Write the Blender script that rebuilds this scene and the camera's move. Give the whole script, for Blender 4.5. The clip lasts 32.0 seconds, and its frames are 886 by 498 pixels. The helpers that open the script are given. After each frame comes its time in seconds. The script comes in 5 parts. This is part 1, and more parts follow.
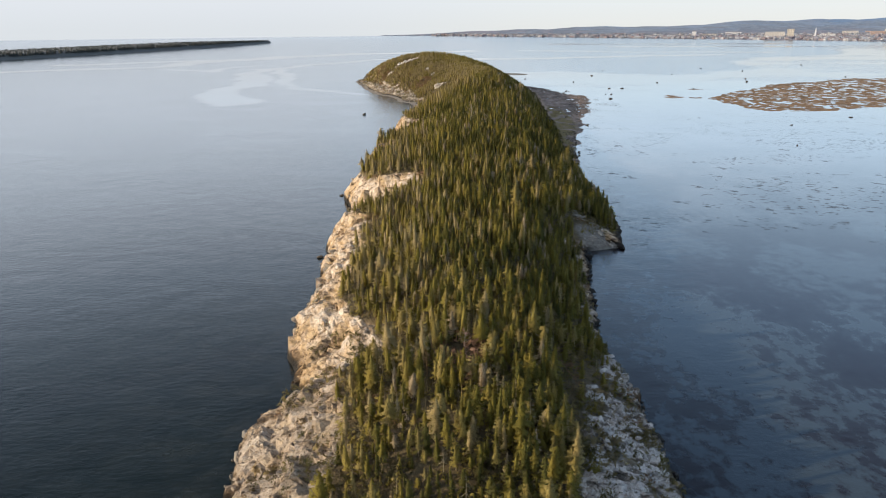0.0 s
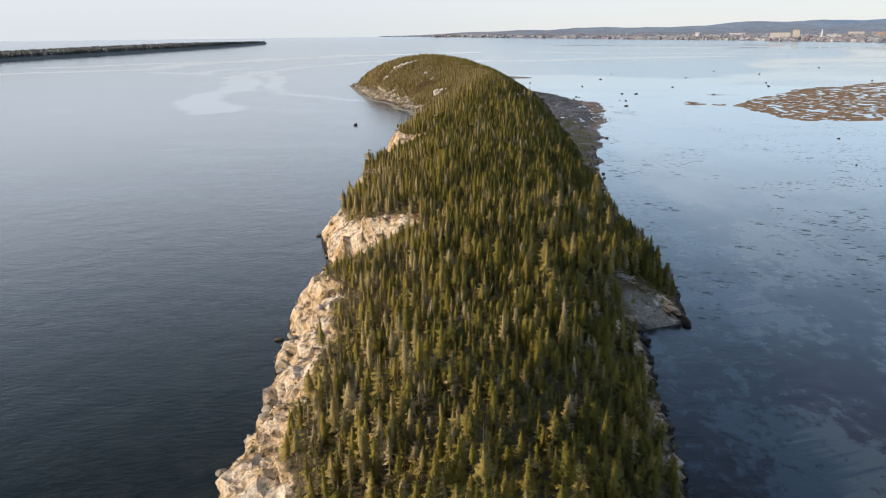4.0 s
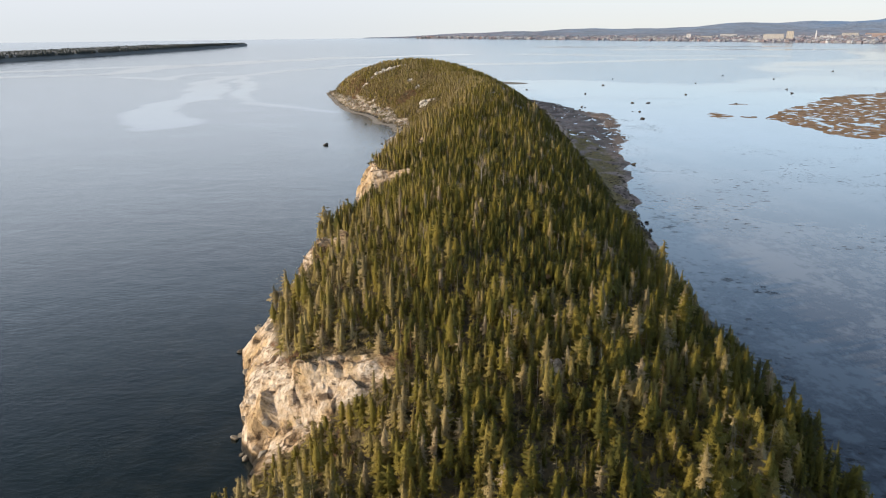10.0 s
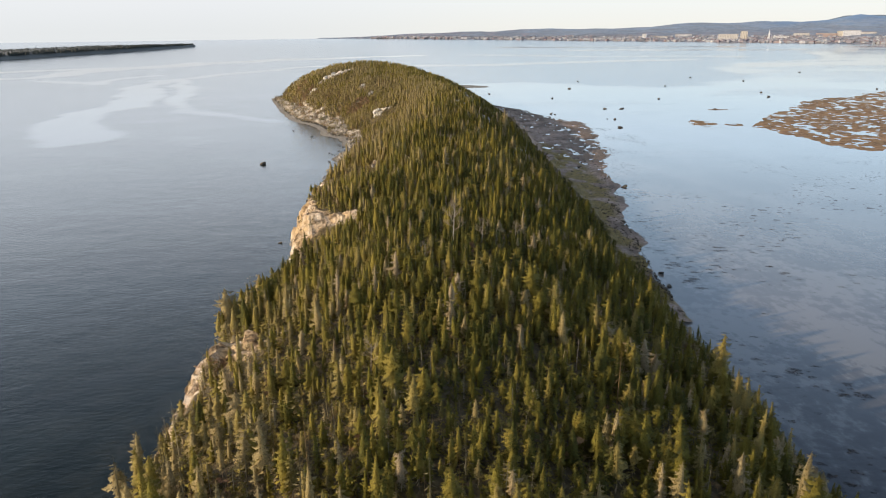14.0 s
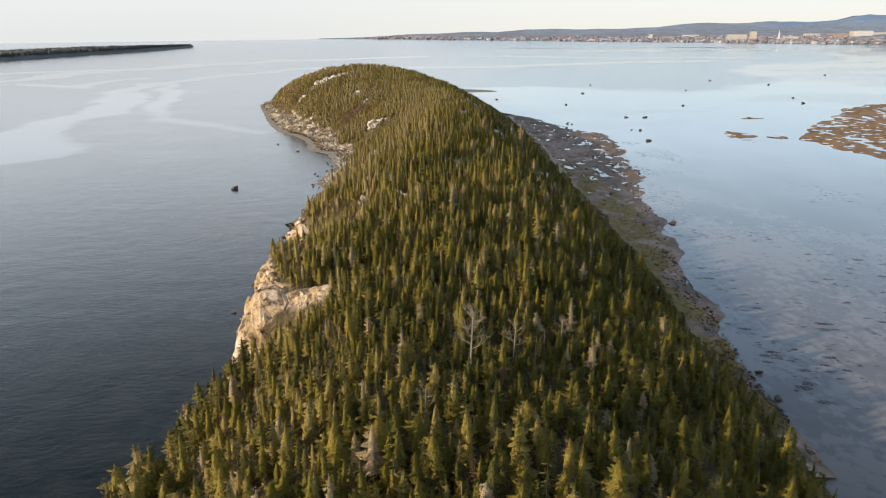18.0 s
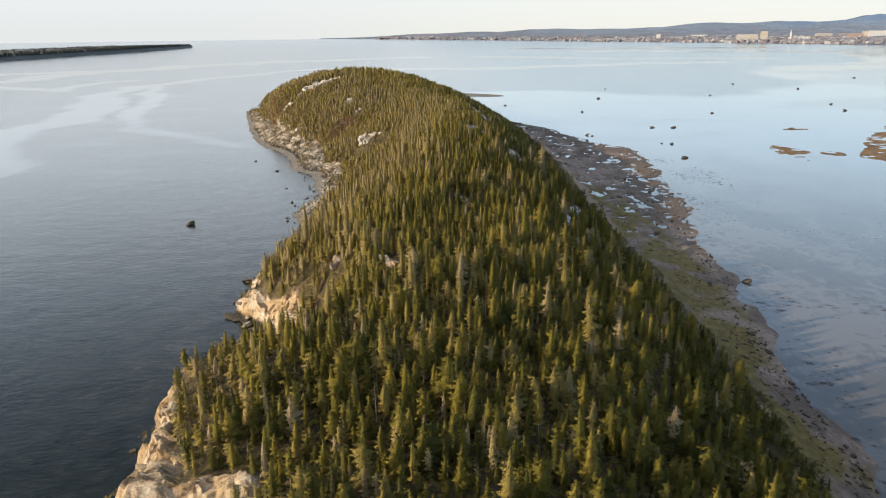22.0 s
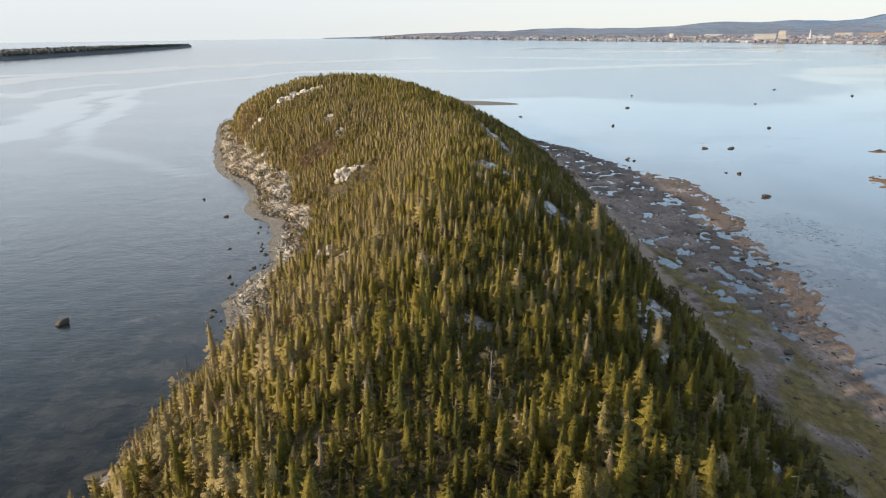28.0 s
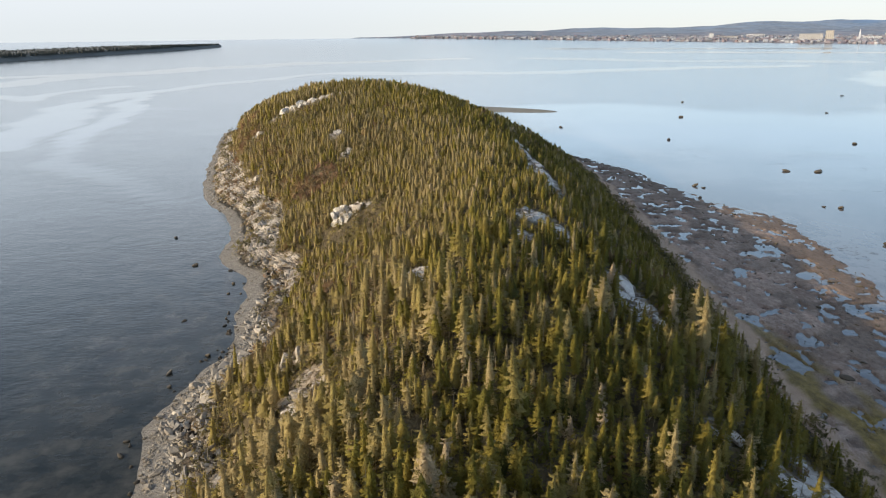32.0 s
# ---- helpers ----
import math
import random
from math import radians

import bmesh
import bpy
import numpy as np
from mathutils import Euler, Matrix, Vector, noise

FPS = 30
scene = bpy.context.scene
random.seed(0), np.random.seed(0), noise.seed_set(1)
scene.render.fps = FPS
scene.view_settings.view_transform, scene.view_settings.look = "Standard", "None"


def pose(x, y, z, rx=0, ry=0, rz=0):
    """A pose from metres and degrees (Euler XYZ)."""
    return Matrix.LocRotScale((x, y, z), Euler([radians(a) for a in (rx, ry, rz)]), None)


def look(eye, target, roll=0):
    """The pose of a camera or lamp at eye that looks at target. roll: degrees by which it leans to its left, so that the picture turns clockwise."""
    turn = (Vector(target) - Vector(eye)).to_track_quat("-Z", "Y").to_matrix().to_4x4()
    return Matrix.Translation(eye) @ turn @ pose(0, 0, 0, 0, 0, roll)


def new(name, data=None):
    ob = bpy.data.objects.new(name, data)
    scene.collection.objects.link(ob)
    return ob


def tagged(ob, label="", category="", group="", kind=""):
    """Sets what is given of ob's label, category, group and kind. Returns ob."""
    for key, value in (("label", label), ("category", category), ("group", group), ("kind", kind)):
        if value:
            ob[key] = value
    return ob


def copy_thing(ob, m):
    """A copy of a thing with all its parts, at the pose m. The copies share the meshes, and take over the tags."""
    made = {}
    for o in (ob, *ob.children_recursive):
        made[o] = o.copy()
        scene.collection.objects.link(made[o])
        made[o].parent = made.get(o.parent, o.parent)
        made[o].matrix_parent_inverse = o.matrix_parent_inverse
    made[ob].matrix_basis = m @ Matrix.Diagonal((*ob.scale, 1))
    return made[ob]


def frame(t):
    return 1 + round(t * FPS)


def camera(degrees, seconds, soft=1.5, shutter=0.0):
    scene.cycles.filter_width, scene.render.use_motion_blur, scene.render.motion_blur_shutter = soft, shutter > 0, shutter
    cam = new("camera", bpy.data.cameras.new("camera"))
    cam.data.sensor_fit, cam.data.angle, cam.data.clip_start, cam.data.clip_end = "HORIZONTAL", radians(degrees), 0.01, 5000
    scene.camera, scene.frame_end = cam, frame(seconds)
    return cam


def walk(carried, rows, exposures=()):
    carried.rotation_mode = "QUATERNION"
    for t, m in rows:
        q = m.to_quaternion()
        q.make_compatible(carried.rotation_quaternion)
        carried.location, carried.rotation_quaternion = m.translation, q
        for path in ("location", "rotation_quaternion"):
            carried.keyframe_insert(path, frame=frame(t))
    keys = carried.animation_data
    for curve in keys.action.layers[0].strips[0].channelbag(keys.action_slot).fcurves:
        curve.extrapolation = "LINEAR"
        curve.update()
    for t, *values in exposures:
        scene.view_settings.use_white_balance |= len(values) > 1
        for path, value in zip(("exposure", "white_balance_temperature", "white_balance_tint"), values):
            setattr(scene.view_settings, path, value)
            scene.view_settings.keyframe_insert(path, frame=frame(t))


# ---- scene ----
# the camera: a level flight along the island, about 80 m over the sea
cam = camera(64.78, 32.0, soft=1.12)
LEAN = -0.70
# seconds, x, y, z, pitch, yaw
PATH = [
    (0.0, 0.00, -0.00, 80.00, -17.70, 0.01),
    (0.5, -0.11, 8.85, 79.94, -17.70, 0.02),
    (1.0, -0.22, 17.70, 79.88, -17.69, -0.01),
    (1.5, -0.33, 26.55, 79.83, -17.69, 0.02),
    (2.0, -0.43, 35.39, 79.77, -17.68, 0.04),
    (2.5, -0.54, 44.23, 79.71, -17.67, 0.06),
    (3.0, -0.64, 53.06, 79.65, -17.65, -0.08),
    (3.5, -0.75, 61.88, 79.60, -17.64, -0.08),
    (5.5, -1.12, 97.07, 79.36, -17.62, -0.11),
    (6.0, -1.20, 105.83, 79.31, -17.60, -0.49),
    (6.5, -1.28, 114.58, 79.25, -17.59, -0.55),
    (7.0, -1.35, 123.32, 79.19, -17.58, -0.69),
    (7.5, -1.41, 132.04, 79.13, -17.57, -0.72),
    (8.0, -1.45, 140.75, 79.08, -17.56, -0.71),
    (8.5, -1.47, 149.45, 79.02, -17.55, -0.76),
    (9.0, -1.47, 158.15, 78.96, -17.55, -0.83),
    (9.5, -1.44, 166.84, 78.90, -17.54, -0.83),
    (10.0, -1.38, 175.54, 78.84, -17.55, -1.18),
    (10.5, -1.28, 184.23, 78.79, -17.55, -1.88),
    (11.0, -1.15, 192.92, 78.73, -17.56, -2.35),
    (11.5, -0.97, 201.61, 78.67, -17.56, -2.34),
    (12.0, -0.74, 210.32, 78.61, -17.56, -2.32),
    (12.5, -0.46, 219.02, 78.56, -17.57, -2.32),
    (13.0, -0.14, 227.74, 78.50, -17.57, -2.82),
    (13.5, 0.23, 236.46, 78.44, -17.57, -3.89),
    (14.0, 0.64, 245.19, 78.38, -17.57, -4.66),
    (14.5, 1.09, 253.93, 78.32, -17.56, -4.72),
    (16.5, 3.24, 288.93, 78.09, -17.56, -4.57),
    (17.0, 3.84, 297.70, 78.04, -17.55, -4.55),
    (17.5, 4.47, 306.47, 77.98, -17.55, -4.52),
    (18.0, 5.12, 315.24, 77.92, -17.54, -4.48),
    (18.5, 5.79, 324.02, 77.86, -17.55, -4.46),
    (19.0, 6.47, 332.81, 77.80, -17.55, -4.41),
    (19.5, 7.16, 341.60, 77.75, -17.55, -4.41),
    (20.0, 7.86, 350.39, 77.69, -17.56, -4.36),
    (20.5, 8.58, 359.18, 77.63, -17.56, -4.32),
    (21.0, 9.30, 367.98, 77.57, -17.56, -4.28),
    (21.5, 10.03, 376.79, 77.52, -17.55, -4.26),
    (22.0, 10.76, 385.59, 77.46, -17.55, -4.21),
    (22.5, 11.50, 394.40, 77.40, -17.55, -4.14),
    (23.0, 12.23, 403.20, 77.34, -17.55, -4.12),
    (23.5, 12.97, 412.01, 77.29, -17.55, -4.07),
    (24.0, 13.70, 420.82, 77.23, -17.56, -4.06),
    (24.5, 14.43, 429.64, 77.17, -17.57, -4.02),
    (25.0, 15.16, 438.45, 77.11, -17.58, -3.98),
    (25.5, 15.87, 447.26, 77.05, -17.59, -3.94),
    (27.5, 18.67, 482.50, 76.82, -17.59, -3.80),
    (28.0, 19.36, 491.31, 76.77, -17.59, -3.73),
    (28.5, 20.04, 500.12, 76.71, -17.59, -3.58),
    (29.0, 20.72, 508.93, 76.65, -17.58, -3.55),
    (29.5, 21.39, 517.74, 76.59, -17.58, -3.42),
    (30.0, 22.07, 526.55, 76.53, -17.58, -2.55),
    (30.5, 22.74, 535.36, 76.48, -17.58, -2.00),
    (31.0, 23.40, 544.17, 76.42, -17.58, -1.82),
    (31.5, 24.07, 552.98, 76.36, -17.58, -1.64),
    (32.0, 24.74, 561.79, 76.30, -17.58, -1.23),
]
walk(cam, [(t, pose(x, y, z, 0, 0, yaw) @ pose(0, 0, 0, 90 + pitch) @ pose(0, 0, 0, 0, 0, LEAN)) for t, x, y, z, pitch, yaw in PATH],
     exposures=((0.0, 0.30, 6400, 10), (10.0, 0.34, 6400, 10), (12.0, 0.36, 6450, 10), (14.0, 0.40, 6650, 10), (16.5, 0.40, 6800, 10), (24.0, 0.40, 6680, 8), (28.0, 0.41, 6560, 8), (32.0, 0.42, 6420, 8)))

# ---- world, sun ----
SUN_FROM = Vector((-0.91, -0.27, 0.325)).normalized()
world = bpy.data.worlds.new("sky")
scene.world = world
world.use_nodes = True
wt = world.node_tree
wn = wt.nodes
sky = wn.new("ShaderNodeTexSky")
sky.sky_type = 'NISHITA'
sky.sun_disc = False
sky.sun_elevation = math.asin(SUN_FROM.z)
sky.sun_rotation = math.atan2(SUN_FROM.x, SUN_FROM.y)
sky.air_density = 1.0
sky.dust_density = 0.2
sky.ozone_density = 2.0
# a pale veil of haze that thickens towards the horizon and towards the sun
way = wn.new("ShaderNodeTexCoord")
sep = wn.new("ShaderNodeSeparateXYZ")
wt.links.new(way.outputs["Generated"], sep.inputs[0])
fade = wn.new("ShaderNodeMapRange")
fade.interpolation_type = 'SMOOTHSTEP'
fade.inputs["From Min"].default_value, fade.inputs["From Max"].default_value = 0.2, 0.62
fade.inputs["To Min"].default_value, fade.inputs["To Max"].default_value = 0.97, 0.45
wt.links.new(sep.outputs["Z"], fade.inputs["Value"])
toward = wn.new("ShaderNodeMapRange")
toward.inputs["From Min"].default_value, toward.inputs["From Max"].default_value = 0.5, -0.7
toward.inputs["To Min"].default_value, toward.inputs["To Max"].default_value = 0.0, 0.05
wt.links.new(sep.outputs["X"], toward.inputs["Value"])
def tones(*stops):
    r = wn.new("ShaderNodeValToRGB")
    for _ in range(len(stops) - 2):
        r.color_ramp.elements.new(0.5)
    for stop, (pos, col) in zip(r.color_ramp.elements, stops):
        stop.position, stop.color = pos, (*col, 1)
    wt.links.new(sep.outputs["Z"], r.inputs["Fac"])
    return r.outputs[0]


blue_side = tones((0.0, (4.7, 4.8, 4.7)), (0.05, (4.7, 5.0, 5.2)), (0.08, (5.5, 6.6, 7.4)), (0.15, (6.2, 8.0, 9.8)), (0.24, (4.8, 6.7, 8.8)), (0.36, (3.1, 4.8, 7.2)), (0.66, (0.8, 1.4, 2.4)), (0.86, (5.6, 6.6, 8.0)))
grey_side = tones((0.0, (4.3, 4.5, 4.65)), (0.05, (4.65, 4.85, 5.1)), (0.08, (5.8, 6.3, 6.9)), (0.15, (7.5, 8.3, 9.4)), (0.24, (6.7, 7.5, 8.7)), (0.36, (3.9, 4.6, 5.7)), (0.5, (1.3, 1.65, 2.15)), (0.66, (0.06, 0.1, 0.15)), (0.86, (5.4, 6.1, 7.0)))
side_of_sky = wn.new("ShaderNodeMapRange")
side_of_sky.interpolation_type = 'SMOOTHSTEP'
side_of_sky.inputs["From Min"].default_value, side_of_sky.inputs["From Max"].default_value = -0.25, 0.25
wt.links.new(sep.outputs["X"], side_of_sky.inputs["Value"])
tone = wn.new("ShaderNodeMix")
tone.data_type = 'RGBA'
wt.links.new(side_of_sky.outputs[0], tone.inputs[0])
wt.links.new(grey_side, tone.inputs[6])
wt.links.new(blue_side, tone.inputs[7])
both = wn.new("ShaderNodeMath")
both.operation, both.use_clamp = 'ADD', True
wt.links.new(fade.outputs[0], both.inputs[0])
wt.links.new(toward.outputs[0], both.inputs[1])
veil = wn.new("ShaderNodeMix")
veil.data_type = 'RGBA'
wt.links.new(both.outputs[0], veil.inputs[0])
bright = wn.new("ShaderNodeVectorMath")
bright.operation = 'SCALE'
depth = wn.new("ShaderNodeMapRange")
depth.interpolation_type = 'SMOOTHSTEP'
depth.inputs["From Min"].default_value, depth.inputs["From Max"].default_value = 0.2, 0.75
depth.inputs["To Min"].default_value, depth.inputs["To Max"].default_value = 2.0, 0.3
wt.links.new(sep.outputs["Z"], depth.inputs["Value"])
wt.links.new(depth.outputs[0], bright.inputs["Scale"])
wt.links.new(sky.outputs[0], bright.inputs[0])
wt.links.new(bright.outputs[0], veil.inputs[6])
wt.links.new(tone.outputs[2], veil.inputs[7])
# the bright hazy sky round the sun
dot = wn.new("ShaderNodeVectorMath")
dot.operation = 'DOT_PRODUCT'
wt.links.new(way.outputs["Generated"], dot.inputs[0])
dot.inputs[1].default_value = SUN_FROM
lit = wn.new("ShaderNodeMath")
lit.operation = 'MAXIMUM'
wt.links.new(dot.outputs["Value"], lit.inputs[0])
lit.inputs[1].default_value = 0.0
glow = wn.new("ShaderNodeMath")
glow.operation = 'POWER'
wt.links.new(lit.outputs[0], glow.inputs[0])
glow.inputs[1].default_value = 5.0
aura = wn.new("ShaderNodeVectorMath")
aura.operation = 'SCALE'
aura.inputs[0].default_value = (8.0, 7.8, 7.5)
wt.links.new(glow.outputs[0], aura.inputs["Scale"])
total = wn.new("ShaderNodeVectorMath")
total.operation = 'ADD'
wt.links.new(veil.outputs[2], total.inputs[0])
wt.links.new(aura.outputs[0], total.inputs[1])
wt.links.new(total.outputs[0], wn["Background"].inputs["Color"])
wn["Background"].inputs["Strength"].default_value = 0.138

sun = new("sun", bpy.data.lights.new("sun", 'SUN'))
sun.data.energy = 5.0
sun.data.angle = radians(0.6)
sun.data.color = (1.0, 0.79, 0.52)
sun.matrix_world = look(SUN_FROM * 500, (0, 0, 0))


# ---- numbers: the plan of the island ----
def table(text):
    rows = [tuple(float(v) for v in pair.split(":")) for pair in text.split()]
    ys, vs = np.array([r[0] for r in rows]), np.array([r[1] for r in rows])
    return lambda y: np.interp(y, ys, vs)


shore_left = table("60:-34 95:-40 109:-39 118:-41 124:-40 132:-37 139:-31 145:-36 153:-38 172:-41 208:-40 222:-42 240:-42 254:-44 261:-42 268:-37 280:-36 290:-36.5 296:-40 311:-43 327:-46 335:-48 341:-46 354:-44 369:-43 400:-41 440:-36.5 455:-33.5 471:-32 490:-33.5 510:-36 530:-28 546:-24 550:-25 563:-29 574:-34 602:-34 640:-31 652:-26 668:-27 686:-33 702:-30 719:-26 744:-30 758:-30 777:-35 791:-47 815:-51 837:-55 858:-64 883:-80 942:-97 1000:-110 1080:-127 1110:-132 1135:-118 1165:-60")
shore_right = table("60:38 104:42 148:42 170:41 194:45 230:50 242:52 246:55 248.5:63 250:67 258:69 271:72 293:73 340:75 380:78 434:81 453:82 497:86 546:91 586:93 640:97"
                    " 696:100 745:104 792:108 856:110 915:113 970:112 1050:100 1120:55 1165:-20")
mud_edge = table("418:80 438:87 456:89 491:96 511:99 554:109 568:114 598:121 635:127 659:135 670:139 678:145 737:154 760:163 780:164 824:170 840:168"
                 " 848:160 892:147 900:144 935:140 966:125 990:114 1010:108")
ridge_x = table("60:0 136:3 250:2 330:0 390:-5 425:-2 480:4 540:9 600:15 632:23 700:38 768:50 850:45 930:25 1000:-10 1110:-35 1165:-40")
ridge_z = table("60:9 80:13 100:16 136:17 180:18 250:19 290:21 330:25 425:25 470:23 540:25 580:24 632:25 700:29 768:31 850:32 930:37 1000:42 1050:39 1110:22 1165:1")
cliff_left_z = table("60:7 100:9 150:10 165:14 205:13 215:10 240:13 258:13 268:5 287:6 294:17 297:18 335:15 350:14 372:18 395:13 415:9 447:7 459:8 464.5:20.5 505:19 516:8 538:3 549:3.5 557:12 575:9 595:7 606:6 640:5 665:2 760:2.5 850:7 1000:9 1110:3 1165:2")
cliff_left_w = table("60:14 130:16 150:15 200:15 215:11 258:9 268:9 290:12 335:11 350:9 372:8 400:11 447:10 466:7 505:8 520:14 548:15 557:8 595:10 610:10 640:12 665:15 690:13 745:12 790:20 860:22 1000:18 1165:16")
cliff_right_z = table("60:9 100:12 150:12 165:6 240:5 250:2 258:4 290:5 310:4 430:3 600:3 1165:3")
cliff_right_w = table("60:24 100:26 150:24 168:7 240:7 250:8 258:10 290:9 310:7 430:7 600:8 1165:10")
bare_left_w = table("60:19 100:21 130:19 149:19 156:14 174:13 205:14 233:15 242:15 250:12 258:9 264:4 284:3 285:8 287.5:22 291:27 295:27 297:13 302:9 312:7 340:7 354:7 375:7 392:5 405:1 440:2 448:7 455:9 458.5:18 461:24 465:23 466.5:12 478:9 485:8 505:8 512:2 532:6 543:12 549:16 557:11 563:7 580:5 598:4 606:2 640:6 650:18 666:16 697:11 741:12 787:20 868:22 926:21 1000:14 1085:10 1165:12")
bare_right_w = table("60:20 100:18 112:17 126:14 135:9 143:5 152:3.5 200:3 240:3.5 250:9 256:8 260:3 272:1.5 290:1.5 300:1.5 430:1 1165:1")
# bare rock outcrops on the slopes: x, y, half width, half length
OUTCROPS = [(-29, 369, 4, 4), (9, 541, 3, 4), (-4, 557, 1.8, 2), (0, 791, 5, 3.5), (-58, 963, 5, 7), (-52, 972, 6, 6), (-43, 975, 7, 5), (-32, 978, 7, 4), (-24, 981, 4, 3), (-17, 888, 3, 5), (-10, 861, 2.5, 4),
            (68, 700, 5, 13), (63.5, 800, 3.5, 34), (63.5, 850, 2.5, 26), (52, 736, 5, 6), (58, 726, 5, 5), (47, 718, 3, 4), (74, 628, 4, 9), (71, 658, 2.5, 4), (79, 648, 5, 7), (86, 655, 3, 5), (80, 590, 2.5, 5), (-66, 940, 5, 5),
            (22, 700, 2.5, 3), (33, 612, 2.5, 2.5), (20, 288, 1.6, 3), (2, 672, 4, 9), (-3, 690, 3, 4), (44, 235, 2, 7), (68, 862, 3, 9), (70, 560, 1.5, 3)]

# scrub that grows on ledges of the cliffs
GROWN = [(-19.5, 460.5, 4.5, 2.0), (-13, 459.5, 4, 1.6), (-33, 474, 3, 4), (-26.5, 299.5, 3.2, 3.6), (-24, 306, 7, 4.5), (-30.5, 311, 2.8, 4), (-32, 328, 4, 12), (-33, 352, 3, 6)]


beach_w = table("60:0 515:0 524:8 546:8 553:6 563:3.5 570:0 636:0 648:4 660:8 690:6 719:5 745:6 800:6 870:6 1000:5 1060:3 1110:2 1165:1")


def hash01(i, j, k, s):
    h = (i * 374761393 + j * 668265263 + k * 2147483647 + s * 974634777) & 0xFFFFFFFF
    h = ((h ^ (h >> 13)) * 1274126177) & 0xFFFFFFFF
    return ((h ^ (h >> 16)) & 0xFFFFFF) / float(0xFFFFFF)


def value_noise(x, y, z, size, s=0):
    x, y, z = x / size, y / size, z / size
    i, j, k = (np.floor(v).astype(np.int64) for v in (x, y, z))
    u, v, w = x - i, y - j, z - k
    u, v, w = (a * a * (3 - 2 * a) for a in (u, v, w))
    out = 0
    for a in (0, 1):
        for b in (0, 1):
            for c in (0, 1):
                out = out + hash01(i + a, j + b, k + c, s) * (u if a else 1 - u) * (v if b else 1 - v) * (w if c else 1 - w)
    return out * 2 - 1


def fbm(x, y, z, size, octaves=3, s=0):
    return sum(value_noise(x, y, z, size / 2 ** o, s + o) * 0.5 ** o for o in range(octaves)) / 1.6


def blocks(x, y, z, size, s=0):
    """Rounded blocks with deep joints: each cell of a jittered grid has its own height and slope."""
    x, y, z = x / size, y / size, z / size
    i, j, k = (np.floor(v).astype(np.int64) for v in (x, y, z))
    best, second, out = np.full(x.shape, 9.0), np.full(x.shape, 9.0), np.zeros(x.shape)
    for a in (-1, 0, 1):
        for b in (-1, 0, 1):
            for c in (-1, 0, 1):
                p, q, r = i + a, j + b, k + c
                dx, dy, dz = x - p - hash01(p, q, r, s), y - q - hash01(p, q, r, s + 1), z - r - hash01(p, q, r, s + 2)
                d = np.sqrt(dx * dx + dy * dy + dz * dz)
                near = d < best
                second = np.where(near, best, np.minimum(second, d))
                best = np.where(near, d, best)
                val = 0.8 * (hash01(p, q, r, s + 3) - 0.5) + 1.2 * dx * (hash01(p, q, r, s + 4) - 0.5) + 1.2 * dy * (hash01(p, q, r, s + 5) - 0.5) + 1.0 * dz * (hash01(p, q, r, s + 6) - 0.5)
                out = np.where(near, val, out)
    joint = np.clip((second - best) / 0.07, 0, 1)
    return out - 0.08 * best ** 2 - 0.45 * (1 - joint) ** 1.5 + 0.12


def ease(a):
    a = np.clip(a, 0, 1)
    return a * a * (3 - 2 * a)


def jag(y):
    return 1.6 * value_noise(y, y * 0 + 3, y * 0, 9.0, 40) + 0.8 * value_noise(y, y * 0 + 9, y * 0, 3.5, 41)


# feet of the steep rock faces that look back along the island: from x, y to x, y
FACES = [(-37, 287, -9, 289), (-31, 459, -8, 460)]


def ground_z(x, y):
    """The smooth height of the island's ground at x, y; below the sea outside."""
    xl, xr, xc, zr = shore_left(y) + jag(y), shore_right(y) + jag(y + 500) * 0.6, ridge_x(y), ridge_z(y)
    left = x < xc
    d = np.where(left, x - xl, xr - x)
    foot = np.where(left, beach_w(y), 0)
    beach = np.where(d < foot, np.clip(d, 0, None) * 0.12, foot * 0.12)
    d = np.where((d > 0) & (foot > 0), np.maximum(d - foot, 0), d)
    width = np.where(left, cliff_left_w(y), cliff_right_w(y))
    step = np.minimum(np.where(left, cliff_left_z(y), cliff_right_z(y)), zr * 0.9)
    span = np.maximum(np.where(left, xc - xl - foot, xr - xc), width + 5)
    cliff = step * np.where(d < 0, d / width, np.clip(d / width, 0, 1) ** 0.55)
    rest = np.clip((d - width * 0.7) / (span - width * 0.7), 0, 1)
    top = (zr - step) * np.sin(rest * math.pi / 2) ** np.where(left, np.interp(y, [800, 900], [1.05, 0.5]), 1.05)
    z = np.maximum(cliff, -2.5) + top + beach + 1.1 * fbm(x, y, x * 0, 26.0, 3, 7) * ease(d / (width + 8))
    end = ease((y - 30 - 0.004 * (x - 2) ** 2) / 34)
    return z * end - 2.5 * (1 - end)


def strand(x, y):
    """Where the shore is shingle rather than rock: 1 on the beaches."""
    d = x - shore_left(y) - jag(y) + 1.5 * fbm(x, y, x * 0, 7.0, 2, 27)
    reach = beach_w(y) - 0.5 - 4 * (beach_w(y) < 0.5)
    cove = np.hypot((x - 58) / 8, (y - 252) / 6.5)
    return np.maximum(ease((reach - d) / 1.5 + 0.5), ease((1 - cove) * 4 + 0.5))


